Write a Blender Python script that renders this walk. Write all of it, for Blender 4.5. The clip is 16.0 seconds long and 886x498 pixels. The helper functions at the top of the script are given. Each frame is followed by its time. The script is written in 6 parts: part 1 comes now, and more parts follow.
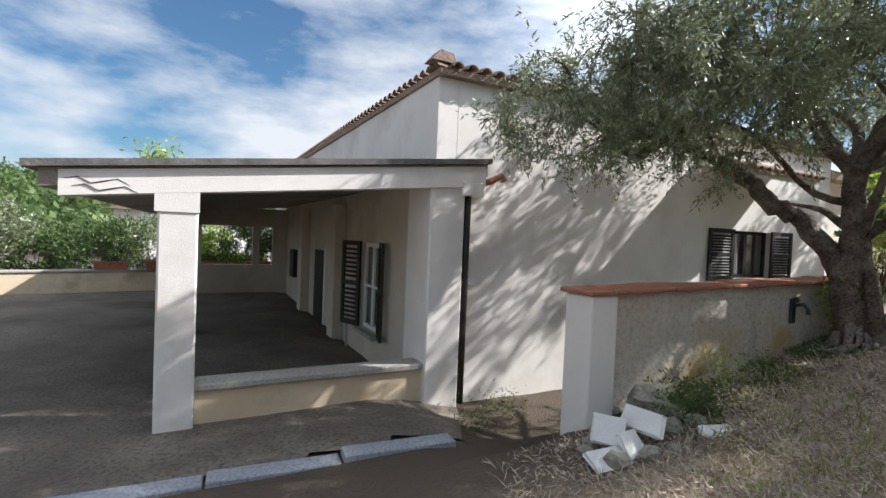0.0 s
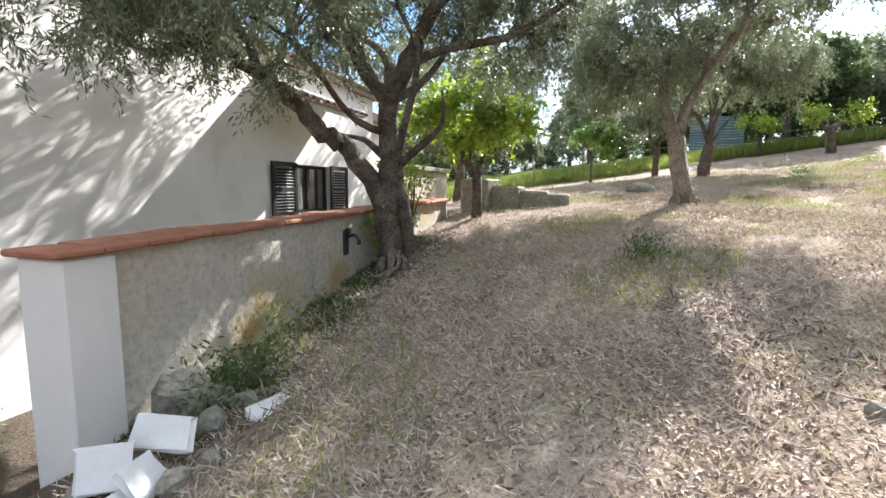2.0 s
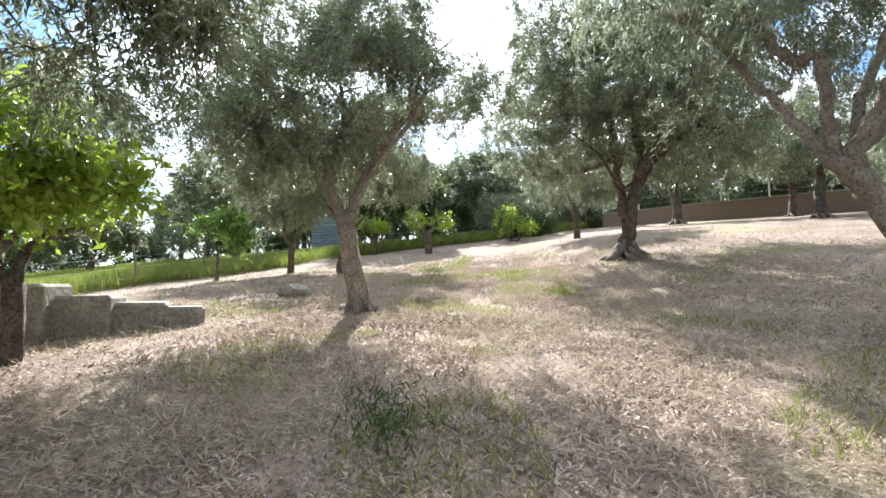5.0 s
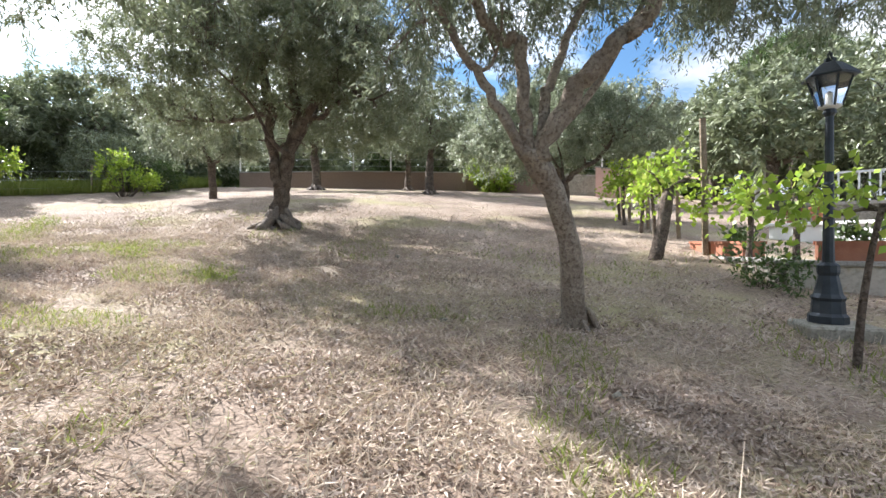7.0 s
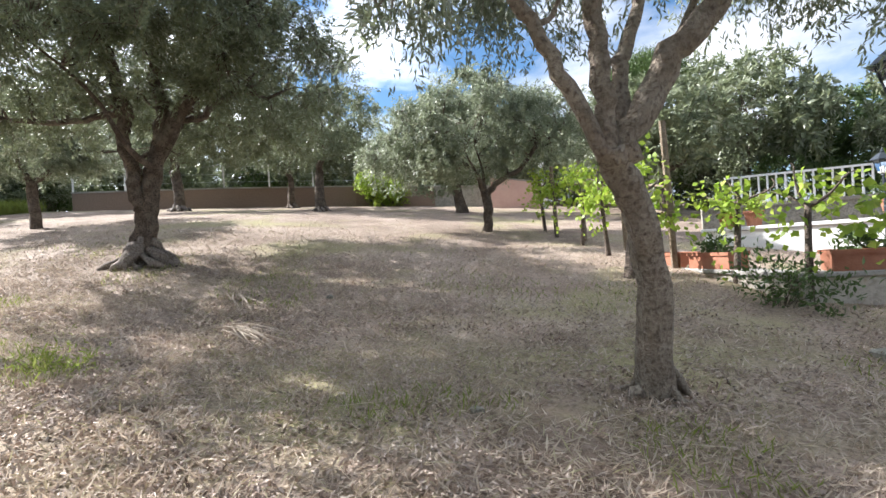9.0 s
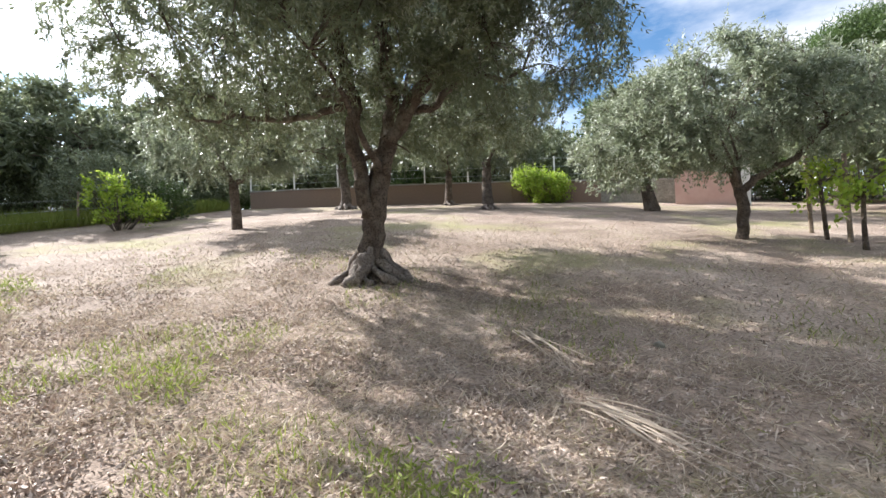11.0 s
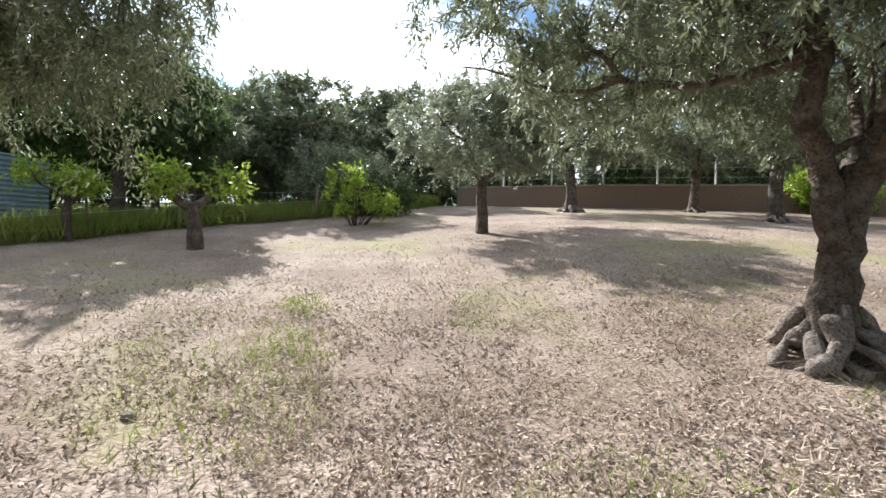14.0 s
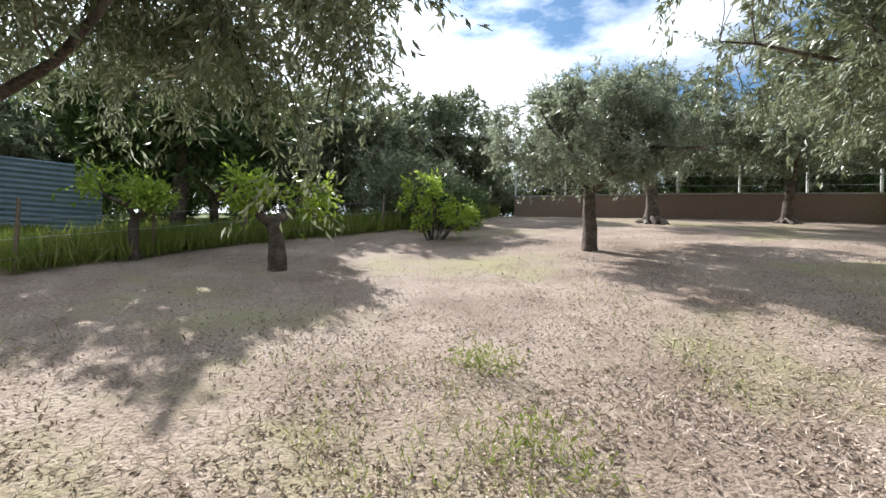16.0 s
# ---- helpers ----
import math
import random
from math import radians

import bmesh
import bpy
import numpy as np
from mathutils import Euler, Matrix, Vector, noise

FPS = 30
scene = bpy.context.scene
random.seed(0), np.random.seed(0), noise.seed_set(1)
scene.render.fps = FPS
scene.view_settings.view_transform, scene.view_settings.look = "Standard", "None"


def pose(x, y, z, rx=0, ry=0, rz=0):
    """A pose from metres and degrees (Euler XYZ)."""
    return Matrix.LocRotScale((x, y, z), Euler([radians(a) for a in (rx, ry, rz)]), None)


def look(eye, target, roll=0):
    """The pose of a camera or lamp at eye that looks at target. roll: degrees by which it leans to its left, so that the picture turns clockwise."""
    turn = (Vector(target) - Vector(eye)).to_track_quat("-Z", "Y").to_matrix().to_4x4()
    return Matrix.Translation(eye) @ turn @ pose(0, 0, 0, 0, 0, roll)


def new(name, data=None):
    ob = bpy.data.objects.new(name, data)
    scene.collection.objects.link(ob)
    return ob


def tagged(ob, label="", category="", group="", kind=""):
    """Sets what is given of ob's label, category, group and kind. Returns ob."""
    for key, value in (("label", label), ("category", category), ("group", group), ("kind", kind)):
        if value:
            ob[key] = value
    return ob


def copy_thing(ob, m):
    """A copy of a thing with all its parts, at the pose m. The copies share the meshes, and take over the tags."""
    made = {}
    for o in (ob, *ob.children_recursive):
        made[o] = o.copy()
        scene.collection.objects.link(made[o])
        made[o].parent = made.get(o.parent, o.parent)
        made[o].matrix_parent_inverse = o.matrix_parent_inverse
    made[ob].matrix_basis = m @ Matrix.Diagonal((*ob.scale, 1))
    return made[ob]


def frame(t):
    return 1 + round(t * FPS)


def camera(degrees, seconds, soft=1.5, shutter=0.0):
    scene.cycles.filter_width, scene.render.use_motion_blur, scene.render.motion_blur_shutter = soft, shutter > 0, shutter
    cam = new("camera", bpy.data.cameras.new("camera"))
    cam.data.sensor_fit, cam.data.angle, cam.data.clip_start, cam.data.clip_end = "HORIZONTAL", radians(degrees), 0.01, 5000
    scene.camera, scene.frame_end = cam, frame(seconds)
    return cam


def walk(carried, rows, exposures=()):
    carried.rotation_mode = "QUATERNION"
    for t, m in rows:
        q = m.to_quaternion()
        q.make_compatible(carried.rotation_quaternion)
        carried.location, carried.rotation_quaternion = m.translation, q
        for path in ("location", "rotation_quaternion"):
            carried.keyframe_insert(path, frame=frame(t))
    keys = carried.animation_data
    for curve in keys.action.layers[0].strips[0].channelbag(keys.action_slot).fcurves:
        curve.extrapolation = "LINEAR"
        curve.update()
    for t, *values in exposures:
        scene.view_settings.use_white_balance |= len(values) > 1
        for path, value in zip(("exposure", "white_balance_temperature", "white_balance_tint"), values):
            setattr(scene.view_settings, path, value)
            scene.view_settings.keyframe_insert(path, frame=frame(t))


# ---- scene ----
cam = camera(85.8, 16.0)
PATH = [
    (0, (0.011, 0.008, 1.6), (0.017, 2.007, 1.543), 2.4),
    (0.5, (0.182, 0.227, 1.558), (0.387, 2.212, 1.438), 0.1),
    (1, (0.48, 0.364, 1.53), (1.104, 2.254, 1.335), -1.0),
    (1.5, (0.734, 0.605, 1.534), (1.979, 2.157, 1.334), 2.5),
    (2, (0.961, 1.047, 1.518), (2.408, 2.404, 1.265), 0.7),
    (2.5, (1.298, 1.425, 1.477), (2.771, 2.755, 1.23), -1.5),
    (3, (1.681, 1.773, 1.479), (3.412, 2.732, 1.192), -2.0),
    (3.2, (1.863, 1.97, 1.457), (3.671, 2.803, 1.261), -1.3),
    (5.5, (3.624, 2.657, 1.763), (5.586, 2.288, 1.889), -0.5),
    (6, (4.008, 2.636, 1.799), (5.845, 1.851, 1.901), -0.5),
    (6.5, (4.452, 2.561, 1.909), (6.133, 1.481, 1.977), 0.6),
    (7, (4.908, 2.556, 2.006), (6.369, 1.192, 1.976), -0.2),
    (7.5, (5.397, 2.316, 2.028), (6.71, 0.807, 2.04), -1.4),
    (8, (5.868, 2.072, 2.161), (7.033, 0.447, 2.115), -1.6),
    (8.2, (6.068, 2.047, 2.174), (7.127, 0.351, 2.128), -4.1),
    (10.3, (8.875, 1.898, 2.673), (10.058, 0.29, 2.791), -3.5),
    (10.5, (9.21, 1.891, 2.726), (10.51, 0.374, 2.803), -2.7),
    (11, (10.022, 1.986, 2.79), (11.459, 0.595, 2.796), -2.7),
    (11.5, (10.707, 2.062, 2.91), (12.178, 0.707, 2.944), -0.9),
    (12, (11.426, 2.115, 3.029), (13.057, 0.96, 3.089), 0.6),
    (12.5, (12.082, 2.262, 3.116), (13.747, 1.154, 3.126), 0.3),
    (13, (12.695, 2.352, 3.207), (14.382, 1.28, 3.273), -0.8),
    (13.5, (13.388, 2.462, 3.246), (15.152, 1.525, 3.339), 1.1),
    (14, (13.984, 2.681, 3.316), (15.79, 1.821, 3.313), 1.6),
    (14.5, (14.642, 2.886, 3.341), (16.466, 2.068, 3.405), -2.9),
    (15, (15.188, 3.164, 3.381), (16.927, 2.185, 3.509), -0.1),
    (15.5, (15.746, 3.471, 3.442), (17.48, 2.477, 3.517), -0.2),
    (16, (16.126, 3.863, 3.546), (17.964, 3.074, 3.571), 1.7),
]
walk(cam, [(t, look(eye, target, roll)) for t, eye, target, roll in PATH],
     [(0.0, 0.95, 6150, 10), (0.8, 1.05, 6150, 10), (2.0, 1.75, 6100, 10), (5.5, 1.65, 6100, 11), (8.0, 1.52, 6100, 12), (12.0, 1.32, 6100, 12), (16.0, 0.98, 6100, 11)])

# ---------------- world, sun ----------------
SUN_AZ, SUN_EL = 7.5, 37.0          # degrees: azimuth from +x towards +y, elevation
sd = Vector((math.cos(radians(SUN_EL)) * math.cos(radians(SUN_AZ)), math.cos(radians(SUN_EL)) * math.sin(radians(SUN_AZ)), math.sin(radians(SUN_EL))))
sun = new("sun", bpy.data.lights.new("sun", "SUN"))
sun.data.energy, sun.data.angle, sun.data.color = 5.0, radians(0.6), (1.0, 0.96, 0.90)
sun.matrix_world = look((0, 0, 30), Vector((0, 0, 30)) - sd)

world = bpy.data.worlds.new("sky")
scene.world = world
world.use_nodes = True
wn, wl = world.node_tree.nodes, world.node_tree.links
wn.clear()
w_out = wn.new("ShaderNodeOutputWorld")
w_bg = wn.new("ShaderNodeBackground")
w_sky = wn.new("ShaderNodeTexSky")
w_sky.sky_type = "NISHITA"
w_sky.sun_disc = False
w_sky.sun_elevation = radians(SUN_EL)
w_sky.sun_rotation = radians(90.0 - SUN_AZ)
w_sky.air_density, w_sky.dust_density, w_sky.ozone_density = 1.0, 1.2, 1.5
w_tc = wn.new("ShaderNodeTexCoord")
w_map = wn.new("ShaderNodeMapping")
w_map.inputs["Scale"].default_value = (1.0, 1.0, 2.6)
w_noise = wn.new("ShaderNodeTexNoise")
w_noise.inputs["Scale"].default_value, w_noise.inputs["Detail"].default_value, w_noise.inputs["Roughness"].default_value = 2.1, 8.0, 0.58
w_ramp = wn.new("ShaderNodeValToRGB")
w_ramp.color_ramp.elements[0].position, w_ramp.color_ramp.elements[1].position = 0.40, 0.60
w_dot = wn.new("ShaderNodeVectorMath")
w_dot.operation = "DOT_PRODUCT"
w_dot.inputs[1].default_value = tuple(sd)
w_glow = wn.new("ShaderNodeMapRange")
w_glow.inputs["From Min"].default_value, w_glow.inputs["From Max"].default_value = 0.35, 1.0
w_glow.inputs["To Min"].default_value, w_glow.inputs["To Max"].default_value = 25.0, 85.0
w_mix = wn.new("ShaderNodeMixRGB")
w_scale = wn.new("ShaderNodeMixRGB")
w_scale.blend_type, w_scale.inputs[0].default_value = "MULTIPLY", 1.0
w_scale.inputs[1].default_value = (0.95, 0.97, 1.0, 1)
wl.new(w_tc.outputs["Generated"], w_map.inputs["Vector"])
wl.new(w_map.outputs["Vector"], w_noise.inputs["Vector"])
wl.new(w_noise.outputs["Fac"], w_ramp.inputs["Fac"])
wl.new(w_tc.outputs["Generated"], w_dot.inputs[0])
wl.new(w_dot.outputs["Value"], w_glow.inputs["Value"])
wl.new(w_glow.outputs["Result"], w_scale.inputs[2])
wl.new(w_ramp.outputs["Color"], w_mix.inputs[0])
w_lift = wn.new("ShaderNodeMixRGB")
w_lift.blend_type, w_lift.inputs[0].default_value = "MULTIPLY", 1.0
w_lift.inputs[2].default_value = (2.3, 3.1, 3.5, 1)
wl.new(w_sky.outputs["Color"], w_lift.inputs[1])
wl.new(w_lift.outputs["Color"], w_mix.inputs[1])
wl.new(w_scale.outputs["Color"], w_mix.inputs[2])
wl.new(w_mix.outputs["Color"], w_bg.inputs["Color"])
w_bg.inputs["Strength"].default_value = 0.019
wl.new(w_bg.outputs["Background"], w_out.inputs["Surface"])


# ---------------- materials ----------------
def mat(name, cols, scale=3.0, rough=0.85, bump=0.3, fine=40.0, metal=0.0, random_per="", translucent=0.0, spec=0.3, stain=None, stain_scale=0.6, bump_dist=0.02):
    """A procedural surface: two colours mixed by noise at two scales, fine relief, and stains of a third colour."""
    m = bpy.data.materials.new(name)
    m.use_nodes = True
    n, l = m.node_tree.nodes, m.node_tree.links
    n.clear()
    out, b = n.new("ShaderNodeOutputMaterial"), n.new("ShaderNodeBsdfPrincipled")
    b.inputs["Roughness"].default_value, b.inputs["Metallic"].default_value = rough, metal
    b.inputs["Specular IOR Level"].default_value = spec
    tc = n.new("ShaderNodeTexCoord")
    src = tc.outputs["Object"]

    def noise_node(sc, detail=5.0):
        t = n.new("ShaderNodeTexNoise")
        t.inputs["Scale"].default_value, t.inputs["Detail"].default_value, t.inputs["Roughness"].default_value = sc, detail, 0.62
        l.new(src, t.inputs["Vector"])
        return t.outputs["Fac"]

    def mixed(fac, c1, c2):
        x = n.new("ShaderNodeMixRGB")
        l.new(fac, x.inputs[0])
        for k, c in ((1, c1), (2, c2)):
            if isinstance(c, tuple):
                x.inputs[k].default_value = (*c, 1)
            else:
                l.new(c, x.inputs[k])
        return x.outputs[0]

    def ramp(fac, a, z):
        r = n.new("ShaderNodeMapRange")
        r.inputs["From Min"].default_value, r.inputs["From Max"].default_value = a, z
        l.new(fac, r.inputs["Value"])
        return r.outputs["Result"]

    big, small = noise_node(scale), noise_node(fine, 3.0)
    if random_per == "island":
        g = n.new("ShaderNodeNewGeometry")
        col = mixed(g.outputs["Random Per Island"], cols[0], cols[1])
        if len(cols) > 2:
            col = mixed(ramp(g.outputs["Random Per Island"], 0.75, 0.9), col, cols[2])
        col = mixed(ramp(big, 0.35, 0.65), col, mixed(small, cols[0], cols[1]))
    elif random_per == "object":
        g = n.new("ShaderNodeObjectInfo")
        col = mixed(g.outputs["Random"], cols[0], cols[1])
        col = mixed(ramp(small, 0.4, 0.7), col, cols[min(2, len(cols) - 1)])
    else:
        col = mixed(ramp(big, 0.35, 0.65), cols[0], cols[1])
        if len(cols) > 2:
            col = mixed(ramp(small, 0.45, 0.7), col, cols[2])
    if stain:
        col = mixed(ramp(noise_node(stain_scale, 7.0), 0.52, 0.68), col, stain)
    l.new(col, b.inputs["Base Color"])
    if bump:
        bp = n.new("ShaderNodeBump")
        bp.inputs["Strength"].default_value, bp.inputs["Distance"].default_value = bump, bump_dist
        l.new(small, bp.inputs["Height"])
        l.new(bp.outputs["Normal"], b.inputs["Normal"])
    sh = b.outputs[0]
    if translucent:
        tr, mx = n.new("ShaderNodeBsdfTranslucent"), n.new("ShaderNodeMixShader")
        l.new(col, tr.inputs["Color"])
        mx.inputs[0].default_value = translucent
        l.new(sh, mx.inputs[1])
        l.new(tr.outputs[0], mx.inputs[2])
        sh = mx.outputs[0]
    l.new(sh, out.inputs["Surface"])
    return m


M_GROUND = mat("dry_ground", [(0.25, 0.185, 0.14), (0.44, 0.35, 0.28), (0.15, 0.11, 0.08)], 0.7, 0.95, 1.0, 26, stain=(0.30, 0.27, 0.14), stain_scale=0.33, bump_dist=0.03)
gn, gl_ = M_GROUND.node_tree.nodes, M_GROUND.node_tree.links
g_bsdf = gn["Principled BSDF"]
g_from = g_bsdf.inputs["Base Color"].links[0].from_socket
for g_name, g_col in (("soil", (0.085, 0.064, 0.046)), ("green", (0.17, 0.21, 0.06))):
    g_at, g_mx, g_no, g_ad = gn.new("ShaderNodeAttribute"), gn.new("ShaderNodeMixRGB"), gn.new("ShaderNodeTexNoise"), gn.new("ShaderNodeMixRGB")
    g_at.attribute_name = g_name
    g_no.inputs["Scale"].default_value, g_no.inputs["Detail"].default_value = 9.0, 6.0
    g_ad.inputs[1].default_value, g_ad.inputs[2].default_value = (*[c * 0.65 for c in g_col], 1), (*[c * 1.5 for c in g_col], 1)
    gl_.new(g_no.outputs["Fac"], g_ad.inputs[0])
    gl_.new(g_at.outputs["Fac"], g_mx.inputs[0])
    gl_.new(g_from, g_mx.inputs[1])
    gl_.new(g_ad.outputs[0], g_mx.inputs[2])
    g_from = g_mx.outputs[0]
gl_.new(g_from, g_bsdf.inputs["Base Color"])
M_STRAW = mat("straw", [(0.34, 0.26, 0.19), (0.78, 0.68, 0.56), (0.34, 0.34, 0.14)], 0.5, 0.8, 0, 3, random_per="island", translucent=0.2)
M_LITTER = mat("leaf_litter", [(0.20, 0.13, 0.09), (0.78, 0.67, 0.58), (0.11, 0.075, 0.055)], 1, 0.8, 0, 3, random_per="island")
M_GRASS = mat("green_grass", [(0.16, 0.22, 0.04), (0.34, 0.38, 0.09), (0.42, 0.40, 0.16)], 0.4, 0.7, 0, 2, random_per="island", translucent=0.35)
M_OLIVE = mat("olive_leaf", [(0.13, 0.16, 0.07), (0.30, 0.33, 0.20), (0.54, 0.57, 0.45)], 1.0, 0.42, 0, 2, random_per="island", translucent=0.3, spec=0.5)
M_OLIVEPALE = mat("pale_olive_leaf", [(0.17, 0.20, 0.10), (0.36, 0.40, 0.28), (0.60, 0.63, 0.53)], 1.0, 0.42, 0, 2, random_per="island", translucent=0.4, spec=0.5)
M_CITRUS = mat("bright_leaf", [(0.20, 0.33, 0.03), (0.42, 0.52, 0.07), (0.50, 0.55, 0.12)], 1.0, 0.45, 0, 2, random_per="island", translucent=0.45, spec=0.5)
M_DARKLEAF = mat("dark_leaf", [(0.05, 0.085, 0.025), (0.13, 0.19, 0.06), (0.20, 0.26, 0.10)], 1.0, 0.5, 0, 2, random_per="island", translucent=0.35, spec=0.4)
M_MIDLEAF = mat("fresh_leaf", [(0.08, 0.16, 0.03), (0.20, 0.32, 0.06), (0.30, 0.38, 0.10)], 1.0, 0.45, 0, 2, random_per="island", translucent=0.4, spec=0.5)
M_BARK = mat("olive_bark", [(0.10, 0.075, 0.058), (0.22, 0.175, 0.14), (0.045, 0.035, 0.026)], 5, 0.95, 1.0, 32, stain=(0.22, 0.19, 0.15), stain_scale=2.5, bump_dist=0.04)
M_ROOT = mat("weathered_root", [(0.19, 0.155, 0.13), (0.34, 0.29, 0.25), (0.09, 0.07, 0.055)], 6, 0.95, 1.0, 34, bump_dist=0.03)
M_BARKLIGHT = mat("pale_bark", [(0.22, 0.18, 0.14), (0.36, 0.31, 0.25), (0.12, 0.09, 0.07)], 5, 0.95, 0.9, 30, bump_dist=0.03)
M_RENDER = mat("white_render", [(0.72, 0.68, 0.64), (0.80, 0.76, 0.72)], 0.9, 0.95, 0.25, 60, stain=(0.64, 0.59, 0.54), stain_scale=0.8, bump_dist=0.01)
M_WALLOLD = mat("weathered_render", [(0.50, 0.45, 0.38), (0.61, 0.56, 0.48), (0.40, 0.355, 0.29)], 2.2, 0.97, 0.8, 16, stain=(0.44, 0.31, 0.15), stain_scale=1.1, bump_dist=0.02)
M_LOWWALL = mat("ochre_render", [(0.58, 0.44, 0.28), (0.66, 0.56, 0.42)], 1.2, 0.95, 0.3, 50, stain=(0.45, 0.36, 0.24), stain_scale=1.1, bump_dist=0.01)
# render for the porch walls, its beige darkened to hold the porch's shade
M_PORCHSHADE = mat("shaded_porch_render", [(0.50, 0.44, 0.36), (0.58, 0.52, 0.44)], 0.9, 0.95, 0.25, 60, stain=(0.44, 0.38, 0.30), stain_scale=0.8, bump_dist=0.01)
M_PORCHFLOOR = mat("cement_floor", [(0.17, 0.145, 0.12), (0.25, 0.215, 0.18), (0.13, 0.11, 0.09)], 0.8, 0.85, 0.4, 30)
M_CONC = mat("concrete", [(0.34, 0.32, 0.29), (0.44, 0.42, 0.38), (0.26, 0.24, 0.21)], 0.8, 0.95, 0.5, 30, stain=(0.22, 0.19, 0.15), stain_scale=0.5)
M_YARD = mat("yard_concrete", [(0.115, 0.098, 0.08), (0.22, 0.19, 0.155), (0.085, 0.07, 0.057)], 0.6, 0.95, 0.7, 24, stain=(0.075, 0.063, 0.05), stain_scale=0.55)
M_SLATE = mat("dark_slab_edge", [(0.10, 0.09, 0.09), (0.20, 0.18, 0.17)], 4, 0.85, 0.5, 30)
M_TERRA = mat("terracotta", [(0.30, 0.12, 0.07), (0.40, 0.18, 0.11)], 3, 0.85, 0.4, 40, stain=(0.30, 0.14, 0.09), stain_scale=2.0)
M_ROOF = mat("roof_tile", [(0.24, 0.16, 0.12), (0.38, 0.28, 0.22), (0.17, 0.12, 0.10)], 3, 0.9, 0.5, 30, random_per="object")
M_SHUTTER = mat("dark_shutter", [(0.018, 0.016, 0.014), (0.035, 0.030, 0.026)], 5, 0.55, 0.1, 60)
M_WOOD = mat("weathered_wood", [(0.20, 0.15, 0.10), (0.32, 0.26, 0.19), (0.11, 0.08, 0.06)], 6, 0.9, 0.6, 50)
M_IRON = mat("dark_iron", [(0.035, 0.042, 0.05), (0.06, 0.068, 0.078)], 4, 0.5, 0.15, 60, metal=0.5)
M_BLOCK = mat("brick_wall", [(0.24, 0.16, 0.12), (0.33, 0.24, 0.18), (0.17, 0.12, 0.09)], 1.2, 0.95, 0.5, 20, random_per="object")
M_PINK = mat("pink_render", [(0.62, 0.40, 0.34), (0.70, 0.49, 0.42)], 1.2, 0.95, 0.4, 30, stain=(0.5, 0.36, 0.3))
M_STONE = mat("stone", [(0.24, 0.22, 0.18), (0.36, 0.34, 0.29), (0.15, 0.14, 0.11)], 4, 0.95, 0.8, 22)
M_MARBLE = mat("broken_tile", [(0.66, 0.65, 0.63), (0.76, 0.75, 0.73)], 3, 0.6, 0.2, 40)
M_BLUE = mat("blue_sheet", [(0.22, 0.30, 0.40), (0.30, 0.38, 0.48)], 2, 0.6, 0.1, 20)
M_WHITE = mat("white_paint", [(0.72, 0.71, 0.69), (0.80, 0.79, 0.77)], 2, 0.8, 0.2, 40)
M_POLE = mat("galvanised", [(0.42, 0.44, 0.45), (0.55, 0.57, 0.58)], 5, 0.5, 0.1, 40, metal=0.4)
M_HILL = mat("hill_scrub", [(0.07, 0.10, 0.035), (0.15, 0.18, 0.07), (0.24, 0.23, 0.14)], 0.08, 0.95, 0.6, 0.7, bump_dist=1.0)


def glass_mat():
    m = bpy.data.materials.new("window_glass")
    m.use_nodes = True
    b = m.node_tree.nodes["Principled BSDF"]
    b.inputs["Base Color"].default_value = (0.9, 0.95, 0.95, 1)
    b.inputs["Roughness"].default_value, b.inputs["Transmission Weight"].default_value, b.inputs["IOR"].default_value = 0.03, 1.0, 1.45
    return m


M_GLASS = glass_mat()


# ---------------- mesh helpers ----------------
def part(name, bm, material, parent=None, label="", smooth=False):
    me = bpy.data.meshes.new(name)
    bm.to_mesh(me)
    bm.free()
    me.materials.append(material)
    if smooth:
        me.polygons.foreach_set("use_smooth", [True] * len(me.polygons))
    ob = new(name, me)
    if parent is not None:
        ob.parent = parent
    if label:
        ob["label"] = label
    return ob


def raw(name, verts, faces, material, parent=None, label="", smooth=False):
    me = bpy.data.meshes.new(name)
    me.from_pydata(verts, [], faces)
    me.materials.append(material)
    if smooth:
        me.polygons.foreach_set("use_smooth", [True] * len(me.polygons))
    ob = new(name, me)
    if parent is not None:
        ob.parent = parent
    if label:
        ob["label"] = label
    return ob


def thing(name, m, label, category, group="", kind=""):
    ob = new(name)
    ob.matrix_world = m
    return tagged(ob, label, category, group, kind)


def box(bm, x0, x1, y0, y1, z0, z1, bev=0.0):
    vs = [bm.verts.new((x, y, z)) for x in (x0, x1) for y in (y0, y1) for z in (z0, z1)]
    fs = [bm.faces.new([vs[i] for i in q]) for q in ((0, 1, 3, 2), (4, 6, 7, 5), (0, 4, 5, 1), (2, 3, 7, 6), (0, 2, 6, 4), (1, 5, 7, 3))]
    if bev:
        es = list({e for f in fs for e in f.edges})
        bmesh.ops.bevel(bm, geom=es, offset=bev, segments=1, affect="EDGES")
    return bm


def bx(*a, **k):
    return box(bmesh.new(), *a, **k)


def prism(profile, lo, hi, axis="y"):
    """A polygon given in (x, z) drawn out along y from lo to hi (or in (y, z) along x)."""
    bm = bmesh.new()
    rings = []
    for d in (lo, hi):
        rings.append([bm.verts.new((p, d, z) if axis == "y" else (d, p, z)) for p, z in profile])
    n = len(profile)
    bm.faces.new(rings[0])
    bm.faces.new(rings[1][::-1])
    for i in range(n):
        bm.faces.new((rings[0][i], rings[1][i], rings[1][(i + 1) % n], rings[0][(i + 1) % n]))
    bmesh.ops.recalc_face_normals(bm, faces=bm.faces)
    return bm


